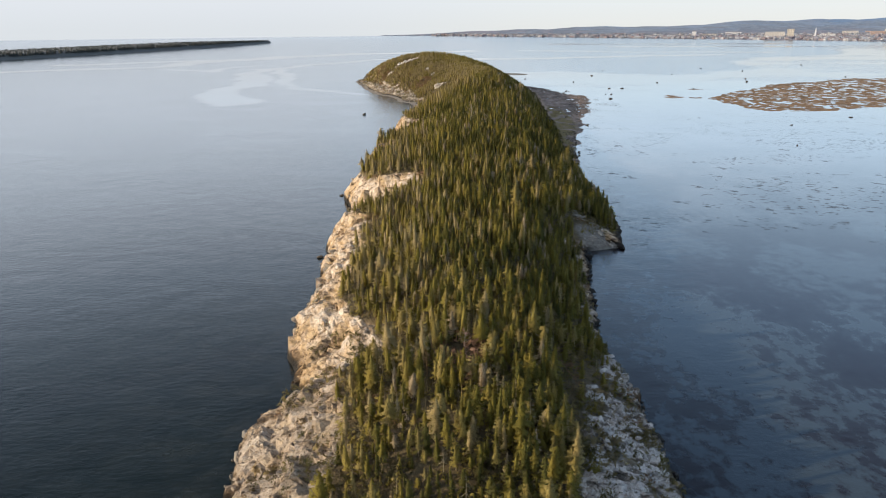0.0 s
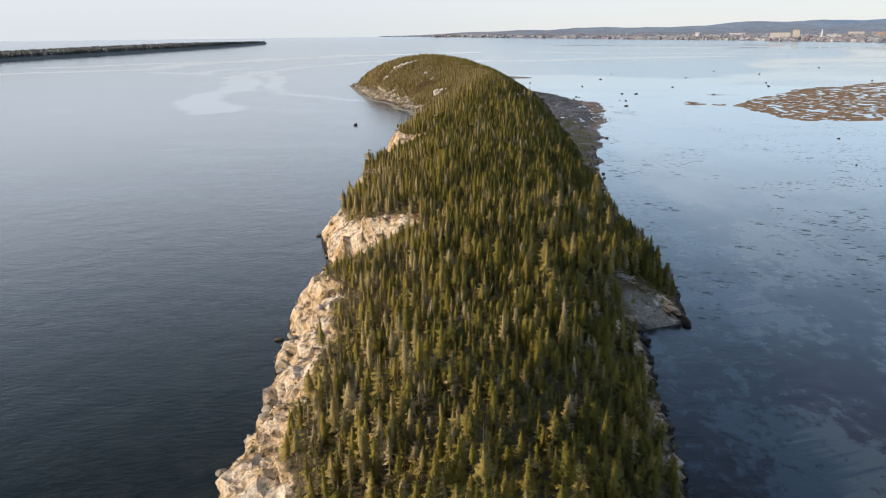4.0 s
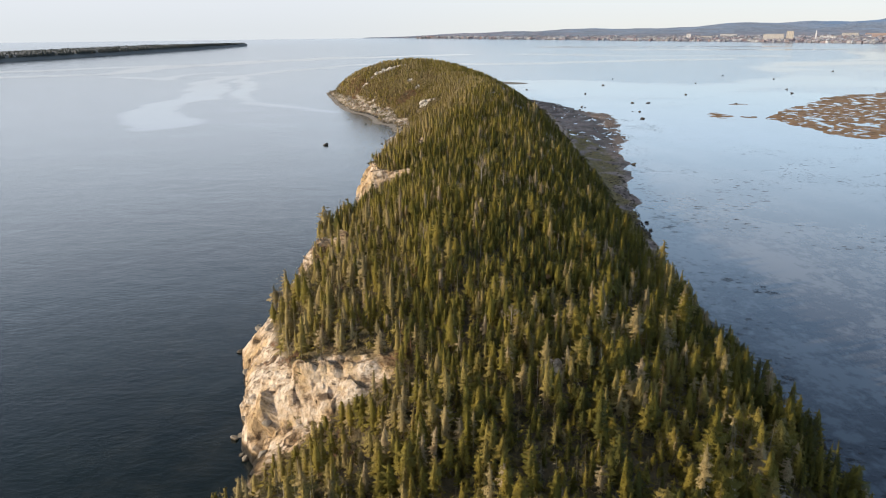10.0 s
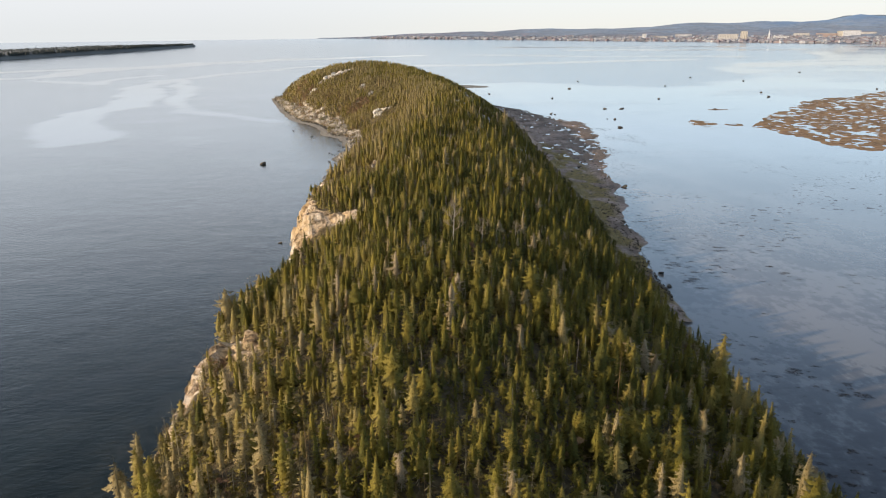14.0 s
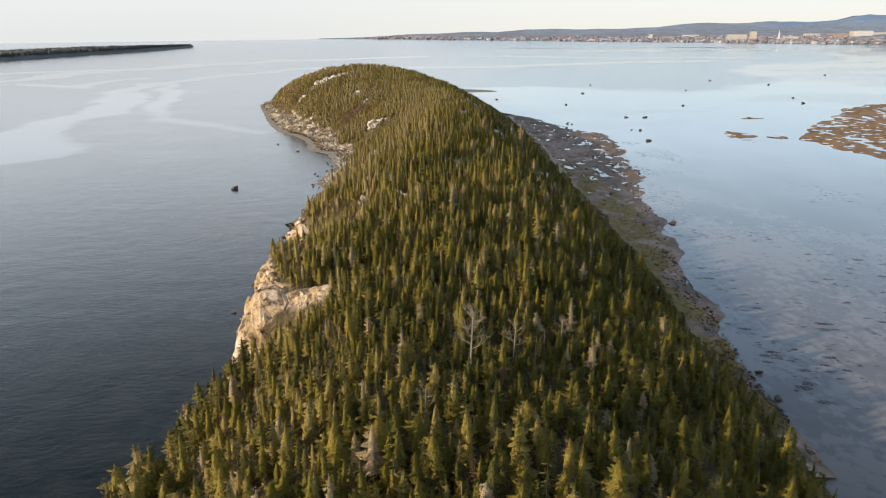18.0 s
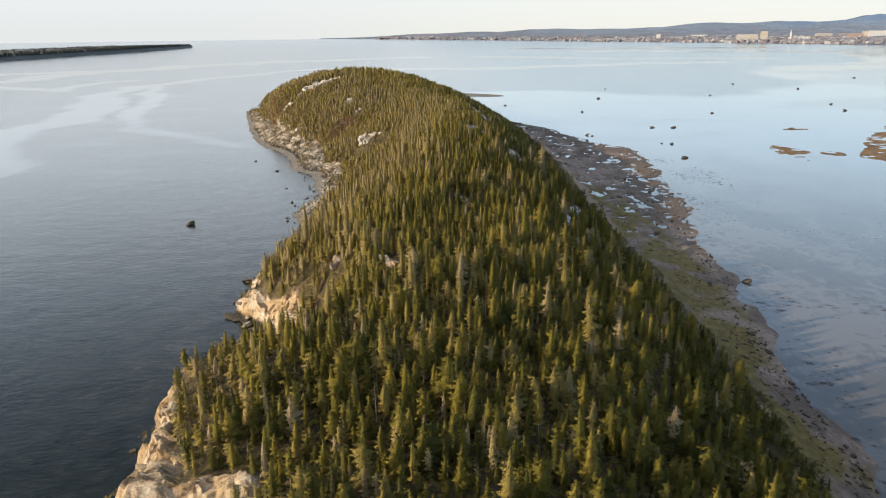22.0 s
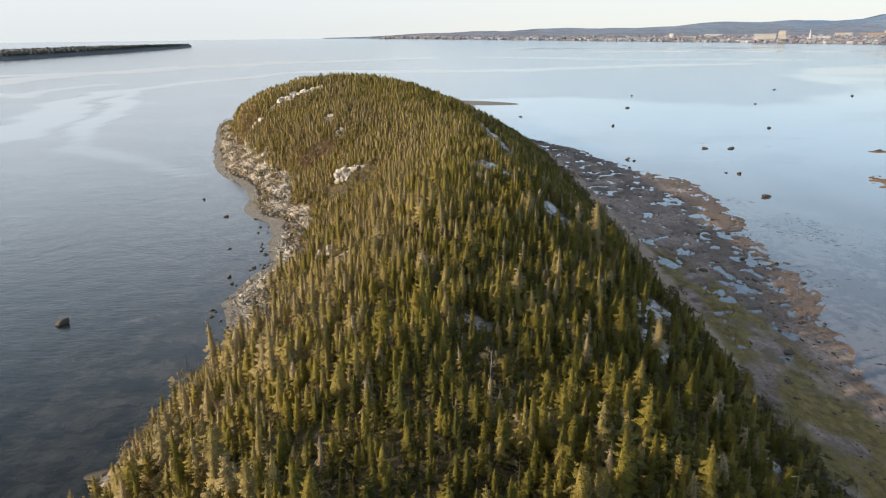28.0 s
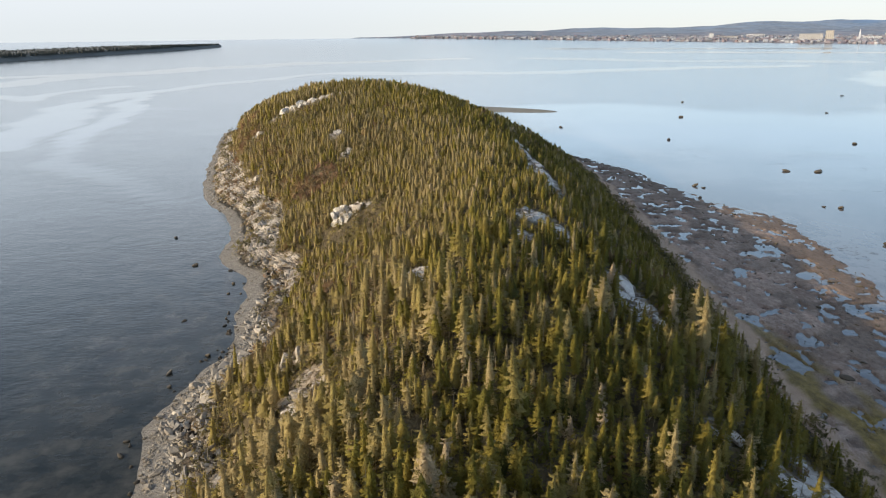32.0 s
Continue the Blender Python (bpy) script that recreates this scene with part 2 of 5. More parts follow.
def bare(x, y):
    """How bare the ground is: 1 on naked rock, 0 under the wood."""
    xl, xr = shore_left(y) + jag(y), shore_right(y) + jag(y + 500) * 0.6
    wob = 3.2 * fbm(x, y, x * 0, 9.0, 3, 21)
    m = np.maximum(ease((bare_left_w(y) + wob - (x - xl)) / 2.0 + 0.5), ease((bare_right_w(y) + wob - (xr - x)) / 2.0 + 0.5))
    scrub = ease((fbm(x, y, x * 0, 5.0, 3, 33) - 0.04) * 5) * (x > 5) * (y < 160)
    m = m * (1 - 0.85 * scrub)
    for cx, cy, rx, ry in GROWN:
        m = m * (1 - 0.95 * ease((1 - np.hypot((x - cx) / rx, (y - cy) / ry) + 0.1 * wob) * 3 + 0.5))
    for cx, cy, rx, ry in OUTCROPS:
        e = 1 - np.hypot((x - cx) / rx, (y - cy) / ry) + 0.14 * wob
        m = np.maximum(m, ease(e * 4 + 0.5))
    return m


# ---- materials ----
def material(name):
    mat = bpy.data.materials.new(name)
    mat.use_nodes = True
    nt = mat.node_tree
    return mat, nt, nt.nodes["Principled BSDF"]


def node(nt, kind, **values):
    n = nt.nodes.new(kind)
    for key, value in values.items():
        if key in n.inputs:
            n.inputs[key].default_value = value
    return n


def place(nt, scale=(1, 1, 1)):
    geo = nt.nodes.new("ShaderNodeNewGeometry")
    mp = nt.nodes.new("ShaderNodeMapping")
    mp.inputs["Scale"].default_value = scale
    nt.links.new(geo.outputs["Position"], mp.inputs["Vector"])
    return mp.outputs[0]


def ntex(nt, where, scale, detail=4.0, rough=0.55):
    n = node(nt, "ShaderNodeTexNoise", Scale=scale, Detail=detail, Roughness=rough)
    nt.links.new(where, n.inputs["Vector"])
    return n.outputs["Fac"]


def ramp(nt, fac, *stops):
    r = nt.nodes.new("ShaderNodeValToRGB")
    el = r.color_ramp.elements
    while len(el) < len(stops):
        el.new(0.5)
    for e, (pos, col) in zip(el, stops):
        e.position = pos
        e.color = (*col, 1) if len(col) == 3 else col
    nt.links.new(fac, r.inputs["Fac"])
    return r.outputs["Color"]


def mix(nt, fac, a, b, blend='MIX'):
    m = nt.nodes.new("ShaderNodeMix")
    m.data_type, m.blend_type = 'RGBA', blend
    for sock, val in ((m.inputs["Factor"], fac), (m.inputs["A"], a), (m.inputs["B"], b)):
        pick = sock
        if hasattr(val, "is_linked"):
            nt.links.new(val, m.inputs[{"Factor": 0, "A": 6, "B": 7}[sock.name]])
        else:
            m.inputs[{"Factor": 0, "A": 6, "B": 7}[sock.name]].default_value = val if isinstance(val, float) else (*val, 1)
    return m.outputs[2]


def bump(nt, bsdf, height, strength, distance):
    b = node(nt, "ShaderNodeBump", Strength=strength, Distance=distance)
    nt.links.new(height, b.inputs["Height"])
    nt.links.new(b.outputs[0], bsdf.inputs["Normal"])


def attribute(nt, name):
    a = nt.nodes.new("ShaderNodeAttribute")
    a.attribute_name = name
    return a.outputs["Fac"]


def math_node(nt, op, a, b=0.0):
    m = nt.nodes.new("ShaderNodeMath")
    m.operation = op
    for sock, val in zip(m.inputs, (a, b)):
        if hasattr(val, "is_linked"):
            nt.links.new(val, sock)
        else:
            sock.default_value = val
    return m.outputs[0]


def height_of(nt):
    geo = nt.nodes.new("ShaderNodeNewGeometry")
    sep = nt.nodes.new("ShaderNodeSeparateXYZ")
    nt.links.new(geo.outputs["Position"], sep.inputs[0])
    return sep.outputs["Z"], sep.outputs["X"], sep.outputs["Y"]


def rock_colour(nt):
    p = place(nt)
    warm = ramp(nt, ntex(nt, p, 0.11, 8, 0.7), (0.30, (0.36, 0.26, 0.16)), (0.42, (0.54, 0.39, 0.22)), (0.52, (0.60, 0.48, 0.36)), (0.60, (0.72, 0.64, 0.55)), (0.66, (0.56, 0.40, 0.25)), (0.78, (0.43, 0.27, 0.16)))
    fine = ramp(nt, ntex(nt, p, 1.3, 8, 0.7), (0.3, (0.55, 0.55, 0.56)), (0.55, (1, 1, 1)), (0.8, (1.1, 1.06, 1.0)))
    col = mix(nt, 1.0, warm, fine, 'MULTIPLY')
    # grey-pink bedrock on the lee side of the island
    z, x, y = height_of(nt)
    lee = math_node(nt, 'MULTIPLY', math_node(nt, 'SUBTRACT', x, 10.0), 0.06)
    lee_n = nt.nodes.new("ShaderNodeClamp")
    nt.links.new(lee, lee_n.inputs[0])
    grey = mix(nt, ntex(nt, p, 0.5, 8, 0.7), (0.40, 0.38, 0.375), (0.72, 0.70, 0.68))
    point = ramp(nt, math_node(nt, 'MULTIPLY', y, 0.001), (0.16, (1, 1, 1)), (0.2, (0.1, 0.1, 0.1)), (0.32, (0.1, 0.1, 0.1)), (0.5, (1, 1, 1)))
    col = mix(nt, math_node(nt, 'MULTIPLY', lee_n.outputs[0], point), col, grey)
    # greyer beach rock round the far bay
    bay = ramp(nt, math_node(nt, 'MULTIPLY', y, 0.001), (0.61, (0, 0, 0)), (0.66, (0.8, 0.8, 0.8)))
    bay = mix(nt, lee_n.outputs[0], bay, (0.0, 0.0, 0.0))
    col = mix(nt, bay, col, mix(nt, ntex(nt, p, 0.7, 8, 0.7), (0.24, 0.225, 0.205), (0.52, 0.475, 0.42)))
    # darker, greyer rock towards the near end of the cliffs
    near_grey = ramp(nt, math_node(nt, 'ADD', math_node(nt, 'MULTIPLY', y, 0.001), math_node(nt, 'MULTIPLY', ntex(nt, p, 0.08, 6, 0.65), 0.12)), (0.17, (0.7, 0.7, 0.7)), (0.215, (0, 0, 0)))
    col = mix(nt, mix(nt, lee_n.outputs[0], near_grey, (0.0, 0.0, 0.0)), col, ramp(nt, ntex(nt, p, 0.6, 8, 0.72), (0.34, (0.20, 0.165, 0.13)), (0.5, (0.34, 0.285, 0.23)), (0.66, (0.50, 0.43, 0.35))))
    # dark joints and painted shade in hollows, drawn along the dip of the beds
    beds = nt.nodes.new("ShaderNodeMapping")
    beds.inputs["Rotation"].default_value = (0.5, 0.9, 0.3)
    beds.inputs["Scale"].default_value = (0.55, 1.5, 0.8)
    nt.links.new(p, beds.inputs["Vector"])
    dist = ntex(nt, beds.outputs[0], 0.33, 9, 0.68)
    crack = ramp(nt, dist, (0.40, (0.16, 0.13, 0.105)), (0.45, (0.66, 0.61, 0.56)), (0.51, (1, 1, 1)))
    col = mix(nt, 0.92, col, crack, 'MULTIPLY')
    grit = ramp(nt, ntex(nt, place(nt, (1.3, 1.0, 0.5)), 1.1, 10, 0.72), (0.36, (0.45, 0.42, 0.39)), (0.45, (1, 1, 1)))
    col = mix(nt, 0.55, col, grit, 'MULTIPLY')
    # weed-stained tide belt
    belt = math_node(nt, 'ADD', z, math_node(nt, 'MULTIPLY', ntex(nt, p, 0.5, 4), 1.6))
    dark = ramp(nt, math_node(nt, 'MULTIPLY', belt, 0.19), (0.40, (0.028, 0.026, 0.018)), (0.53, (0.22, 0.19, 0.14)), (0.62, (0.75, 0.71, 0.64)), (0.76, (1, 1, 1)))
    # dark lichen over the spray zone
    spray = math_node(nt, 'ADD', math_node(nt, 'MULTIPLY', z, 0.1), math_node(nt, 'MULTIPLY', ntex(nt, p, 0.16, 8, 0.7), 0.9))
    col = mix(nt, 1.0, col, ramp(nt, spray, (0.46, (0.5, 0.455, 0.40)), (0.62, (0.78, 0.74, 0.70)), (0.85, (1, 1, 1))), 'MULTIPLY')
    return mix(nt, 1.0, col, dark, 'MULTIPLY'), dist, p


def rock_material(name, broken=False):
    mat, nt, b = material(name)
    col, dist, p = rock_colour(nt)
    if broken:
        geo = nt.nodes.new("ShaderNodeNewGeometry")
        col = mix(nt, 1.0, col, ramp(nt, geo.outputs["Random Per Island"], (0.0, (0.5, 0.47, 0.44)), (0.5, (0.9, 0.88, 0.86)), (1.0, (1.15, 1.13, 1.1))), 'MULTIPLY')
    nt.links.new(col, b.inputs["Base Color"])
    b.inputs["Roughness"].default_value = 0.9
    h = math_node(nt, 'ADD', math_node(nt, 'MULTIPLY', dist, 1.6), ntex(nt, p, 0.9, 9, 0.75))
    bump(nt, b, h, 0.85, 0.9)
    return mat


def ground_material():
    mat, nt, b = material("island ground")
    col, dist, p = rock_colour(nt)
    soil = ramp(nt, ntex(nt, p, 0.22, 6, 0.65), (0.3, (0.040, 0.029, 0.014)), (0.5, (0.085, 0.063, 0.030)), (0.7, (0.142, 0.107, 0.056)))
    moss = ramp(nt, ntex(nt, p, 1.1, 5, 0.6), (0.3, (0.6, 0.6, 0.6)), (0.7, (1.3, 1.3, 1.2)))
    soil = mix(nt, 1.0, soil, moss, 'MULTIPLY')
    shingle = ramp(nt, ntex(nt, p, 0.8, 8, 0.75), (0.3, (0.10, 0.09, 0.078)), (0.5, (0.18, 0.165, 0.148)), (0.7, (0.27, 0.25, 0.225)))
    land = mix(nt, attribute(nt, "bare"), soil, col)
    nt.links.new(mix(nt, attribute(nt, "strand"), land, shingle), b.inputs["Base Color"])
    b.inputs["Roughness"].default_value = 0.92
    h = math_node(nt, 'ADD', math_node(nt, 'MULTIPLY', dist, 1.6), ntex(nt, p, 0.9, 9, 0.75))
    bump(nt, b, h, 0.85, 0.9)
    return mat


def needle_material(name, *stops, lacy=False, soft=False):
    mat, nt, b = material(name)
    tint = attribute(nt, "tint")
    col = ramp(nt, tint, *stops)
    grain = ramp(nt, ntex(nt, place(nt), 6.0, 6, 0.75), (0.32, (0.58, 0.60, 0.6)), (0.5, (1.0, 1.0, 1.0)), (0.68, (1.4, 1.36, 1.28)))
    nt.links.new(mix(nt, 1.0, col, grain, 'MULTIPLY'), b.inputs["Base Color"])
    b.inputs["Roughness"].default_value = 0.75
    b.inputs["Specular IOR Level"].default_value = 0.2
    if soft:
        # needles face every way about a bough: the light falls on it as on a soft tuft
        way = nt.nodes.new("ShaderNodeAttribute")
        way.attribute_name = "facing"
        nt.links.new(way.outputs["Vector"], b.inputs["Normal"])
    thin = nt.nodes.new("ShaderNodeBsdfTranslucent")
    nt.links.new(b.inputs["Base Color"].links[0].from_socket, thin.inputs["Color"])
    share = nt.nodes.new("ShaderNodeMixShader")
    share.inputs[0].default_value = 0.40
    nt.links.new(b.outputs[0], share.inputs[1])
    nt.links.new(thin.outputs[0], share.inputs[2])
    out = share.outputs[0]
    if lacy:
        # small ragged gaps between the twigs
        gap = nt.nodes.new("ShaderNodeMixShader")
        nt.links.new(ramp(nt, ntex(nt, place(nt), 5.2, 3, 0.6), (0.462, (1, 1, 1)), (0.472, (0, 0, 0))), gap.inputs[0])
        nt.links.new(out, gap.inputs[1])
        nt.links.new(nt.nodes.new("ShaderNodeBsdfTransparent").outputs[0], gap.inputs[2])
        out = gap.outputs[0]
    nt.links.new(out, nt.nodes["Material Output"].inputs["Surface"])
    return mat


def plain(name, a, b_col, scale, rough=0.85, strength=0.3, dist=0.1):
    mat, nt, b = material(name)
    p = place(nt)
    f = ntex(nt, p, scale, 6, 0.6)
    nt.links.new(mix(nt, f, a, b_col), b.inputs["Base Color"])
    b.inputs["Roughness"].default_value = rough
    bump(nt, b, ntex(nt, p, scale * 4, 5), strength, dist)
    return mat


def sea_material():
    mat, nt, b = material("sea water")
    z, x, y = height_of(nt)
    p = place(nt)
    # the bed shows through: green-black off the cliffs, brown weed and sand on the shallow lee side
    side = nt.nodes.new("ShaderNodeClamp")
    nt.links.new(math_node(nt, 'ADD', math_node(nt, 'MULTIPLY', x, 0.02), 0.4), side.inputs[0])
    silt = mix(nt, ntex(nt, p, 0.012, 4, 0.5), (0.030, 0.043, 0.058), (0.045, 0.060, 0.074))
    shoal = ramp(nt, math_node(nt, 'MULTIPLY', y, 0.001), (0.25, (0, 0, 0)), (0.42, (1, 1, 1)))
    flat = mix(nt, ramp(nt, math_node(nt, 'MULTIPLY', x, 0.002), (0.24, (0, 0, 0)), (0.62, (1, 1, 1))), (0.135, 0.128, 0.128), (0.045, 0.060, 0.080))
    silt = mix(nt, shoal, silt, flat)
    beds_of_weed = math_node(nt, 'ADD', math_node(nt, 'MULTIPLY', ntex(nt, place(nt, (1.0, 0.75, 1)), 0.30, 6, 0.62), 0.62), math_node(nt, 'MULTIPLY', ntex(nt, place(nt, (1.0, 0.6, 1)), 0.035, 4, 0.6), 0.9))
    bed = mix(nt, mix(nt, mix(nt, shoal, (0, 0, 0), (0.6, 0.6, 0.6)), ramp(nt, beds_of_weed, (0.71, (0, 0, 0)), (0.79, (0.8, 0.8, 0.8)), (0.88, (1, 1, 1))), (0.0, 0.0, 0.0)), silt, (0.010, 0.006, 0.008))
    deep = ramp(nt, ntex(nt, p, 0.03, 5, 0.6), (0.3, (0.002, 0.0055, 0.0055)), (0.7, (0.005, 0.011, 0.011)))
    near_beach = mix(nt, ramp(nt, math_node(nt, 'ADD', math_node(nt, 'MULTIPLY', x, 0.008), 1.0), (0.1, (0, 0, 0)), (0.62, (1, 1, 1))), (0.0, 0.0, 0.0), ramp(nt, math_node(nt, 'MULTIPLY', y, 0.001), (0.48, (0.25, 0.25, 0.25)), (0.64, (1, 1, 1))))
    pebbles = ramp(nt, ntex(nt, p, 0.12, 7, 0.7), (0.36, (0.008, 0.011, 0.011)), (0.5, (0.024, 0.026, 0.025)), (0.65, (0.055, 0.054, 0.048)))
    deep = mix(nt, near_beach, deep, pebbles)
    nt.links.new(mix(nt, side.outputs[0], deep, bed), b.inputs["Base Color"])
    b.inputs["IOR"].default_value = 1.34
    # wind ripples, and calm slicks drawn out in bands
    band = ntex(nt, place(nt, (1.0, 2.6, 1)), 0.009, 7, 0.6)
    calm = math_node(nt, 'ADD', attribute(nt, "calm"), math_node(nt, 'MULTIPLY', math_node(nt, 'SUBTRACT', band, 0.5), math_node(nt, 'SUBTRACT', 0.9, math_node(nt, 'MULTIPLY', side.outputs[0], 0.7))))
    wind = nt.nodes.new("ShaderNodeClamp")
    nt.links.new(math_node(nt, 'SUBTRACT', 1.0, calm), wind.inputs[0])
    wind = wind.outputs[0]
    nt.links.new(math_node(nt, 'ADD', math_node(nt, 'MULTIPLY', wind, 0.11), 0.05), b.inputs["Roughness"])
    w = math_node(nt, 'ADD', ntex(nt, place(nt, (1.0, 1.7, 1)), 0.45, 4, 0.6), math_node(nt, 'MULTIPLY', ntex(nt, p, 0.09, 3), 2.0))
    w = math_node(nt, 'ADD', w, math_node(nt, 'MULTIPLY', ntex(nt, place(nt, (1.0, 1.5, 1)), 1.6, 3, 0.6), 0.3))
    bump(nt, b, math_node(nt, 'MULTIPLY', w, wind), 0.17, 0.42)
    return mat


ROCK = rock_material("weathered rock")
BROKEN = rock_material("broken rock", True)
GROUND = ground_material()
SEA = sea_material()
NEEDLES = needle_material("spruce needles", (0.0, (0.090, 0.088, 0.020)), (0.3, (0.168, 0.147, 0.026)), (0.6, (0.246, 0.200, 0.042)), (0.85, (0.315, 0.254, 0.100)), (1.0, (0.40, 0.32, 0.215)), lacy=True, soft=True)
DEADWOOD = needle_material("weathered deadwood", (0.0, (0.20, 0.165, 0.09)), (0.45, (0.27, 0.235, 0.145)), (0.6, (0.34, 0.30, 0.215)), (0.8, (0.19, 0.165, 0.075)), (1.0, (0.24, 0.13, 0.07)), soft=True)
BARK = plain("bark", (0.09, 0.07, 0.05), (0.17, 0.145, 0.115), 1.5)


def mud_material():
    mat, nt, b = material("tidal mud")
    p = place(nt, (1, 0.6, 1))
    col = ramp(nt, ntex(nt, p, 0.9, 10, 0.78), (0.36, (0.125, 0.09, 0.072)), (0.48, (0.225, 0.172, 0.146)), (0.58, (0.29, 0.23, 0.20)), (0.7, (0.37, 0.31, 0.275)))
    broad = ramp(nt, ntex(nt, place(nt, (1, 0.35, 1)), 0.09, 6, 0.65), (0.36, (0.62, 0.56, 0.54)), (0.52, (1, 1, 1)), (0.66, (1.18, 1.12, 1.1)))
    col = mix(nt, 1.0, col, broad, 'MULTIPLY')
    col = mix(nt, math_node(nt, 'MULTIPLY', attribute(nt, "weedy"), 0.75), col, ramp(nt, ntex(nt, p, 0.7, 8, 0.75), (0.4, (0.058, 0.044, 0.036)), (0.6, (0.118, 0.089, 0.072))))
    col = mix(nt, attribute(nt, "green"), col, ramp(nt, ntex(nt, p, 0.5, 8, 0.75), (0.35, (0.075, 0.055, 0.018)), (0.55, (0.16, 0.12, 0.035)), (0.7, (0.25, 0.17, 0.075))))
    col = mix(nt, attribute(nt, "sand"), col, mix(nt, ntex(nt, p, 0.7, 6), (0.24, 0.165, 0.12), (0.38, 0.285, 0.215)))
    nt.links.new(col, b.inputs["Base Color"])
    b.inputs["Roughness"].default_value = 0.8
    b.inputs["Specular IOR Level"].default_value = 0.25
    bump(nt, b, ntex(nt, p, 1.6, 7, 0.75), 0.9, 0.4)
    return mat


MUD = mud_material()
def weed_material():
    mat, nt, b = material("brown rockweed")
    p = place(nt, (1.0, 0.6, 1.0))
    col = ramp(nt, ntex(nt, p, 0.22, 8, 0.75), (0.33, (0.06, 0.04, 0.026)), (0.46, (0.15, 0.095, 0.055)), (0.55, (0.23, 0.15, 0.085)), (0.68, (0.15, 0.115, 0.05)))
    nt.links.new(mix(nt, 0.6, col, ramp(nt, ntex(nt, p, 0.05, 5, 0.6), (0.35, (0.6, 0.62, 0.6)), (0.65, (1.25, 1.15, 1.1))), 'MULTIPLY'), b.inputs["Base Color"])
    b.inputs["Roughness"].default_value = 0.9
    bump(nt, b, ntex(nt, p, 0.8, 6, 0.7), 0.7, 0.3)
    return mat


WEED = weed_material()
WEED.node_tree.nodes["Principled BSDF"].inputs["Specular IOR Level"].default_value = 0.15


def wet_weed_material():
    """Loose fronds at the water's face, with water between them."""
    mat, nt, b = material("dark wet weed")
    p = place(nt)
    nt.links.new(mix(nt, ntex(nt, p, 0.5, 6, 0.6), (0.016, 0.012, 0.010), (0.05, 0.032, 0.024)), b.inputs["Base Color"])
    b.inputs["Roughness"].default_value = 0.9
    b.inputs["Specular IOR Level"].default_value = 0.15
    gap = nt.nodes.new("ShaderNodeMixShader")
    nt.links.new(ramp(nt, ntex(nt, place(nt, (1.0, 1.4, 1)), 1.7, 4, 0.6), (0.42, (0.95, 0.95, 0.95)), (0.6, (0.3, 0.3, 0.3))), gap.inputs[0])
    nt.links.new(b.outputs[0], gap.inputs[1])
    nt.links.new(nt.nodes.new("ShaderNodeBsdfTransparent").outputs[0], gap.inputs[2])
    nt.links.new(gap.outputs[0], nt.nodes["Material Output"].inputs["Surface"])
    return mat


DARKWEED = wet_weed_material()


# ---- building helpers ----
def mesh_from(name, verts, faces, mat, smooth=False, floats=None):
    """A mesh from numpy arrays: verts (n, 3), faces (m, 3) or (m, 4)."""
    me = bpy.data.meshes.new(name)
    n, m, k = len(verts), len(faces), faces.shape[1]
    me.vertices.add(n)
    me.vertices.foreach_set("co", np.ascontiguousarray(verts[:, :3], np.float32).ravel())
    me.loops.add(m * k)
    me.loops.foreach_set("vertex_index", np.ascontiguousarray(faces, np.int32).ravel())
    me.polygons.add(m)
    me.polygons.foreach_set("loop_start", np.arange(0, m * k, k, dtype=np.int32))
    me.polygons.foreach_set("use_smooth", np.full(m, smooth))
    me.update(calc_edges=True)
    for key, vals in (floats or {}).items():
        me.attributes.new(key, 'FLOAT', 'POINT').data.foreach_set("value", np.ascontiguousarray(vals, np.float32))
    if verts.shape[1] == 6:
        me.attributes.new("facing", 'FLOAT_VECTOR', 'POINT').data.foreach_set("vector", np.ascontiguousarray(verts[:, 3:], np.float32).ravel())
    me.materials.append(mat)
    return me


def part(name, bm, mat, parent, label=""):
    me = bpy.data.meshes.new(name)
    bm.to_mesh(me)
    bm.free()
    me.materials.append(mat)
    ob = new(name, me)
    ob.parent = parent
    return tagged(ob, label)


def grid_faces(rows, cols):
    i = np.arange((rows - 1) * (cols - 1))
    a = i // (cols - 1) * cols + i % (cols - 1)
    return np.stack([a, a + 1, a + cols + 1, a + cols], 1)


# ---- sea ----
def sea_rim(y):
    return 19.0 * np.clip((y - 3600) / 1500, 0, 1) ** 2


# slicks of calm water: centre lines x, y and half widths
SLICKS = [([(-120, 1850), (-176, 1813), (-341, 1540), (-374, 1383), (-340, 1217)], 19, 0.9), ([(-340, 1217), (-287, 1067), (-273, 931), (-234, 803)], 21, 0.9), ([(-331, 1470), (-278, 1176), (-231, 1050)], 12, 0.9),
          ([(-231, 1050), (-148, 925), (-95, 867)], 9, 0.5), ([(-573, 1478), (-467, 1423), (-413, 1625)], 16, 0.8), ([(-900, 1500), (-641, 1613), (-607, 1878), (-472, 2140)], 26, 0.9),
          ([(100, 2400), (-250, 2285), (-550, 1942), (-900, 1760)], 40, 0.9), ([(700, 1900), (200, 1800), (-120, 1850)], 36, 0.8),
          ([(650, 2700), (1000, 2550), (1500, 2300)], 45, 1.0), ([(500, 3150), (1300, 2800)], 60, 0.9), ([(900, 2050), (600, 2150), (300, 2400)], 40, 0.6)]


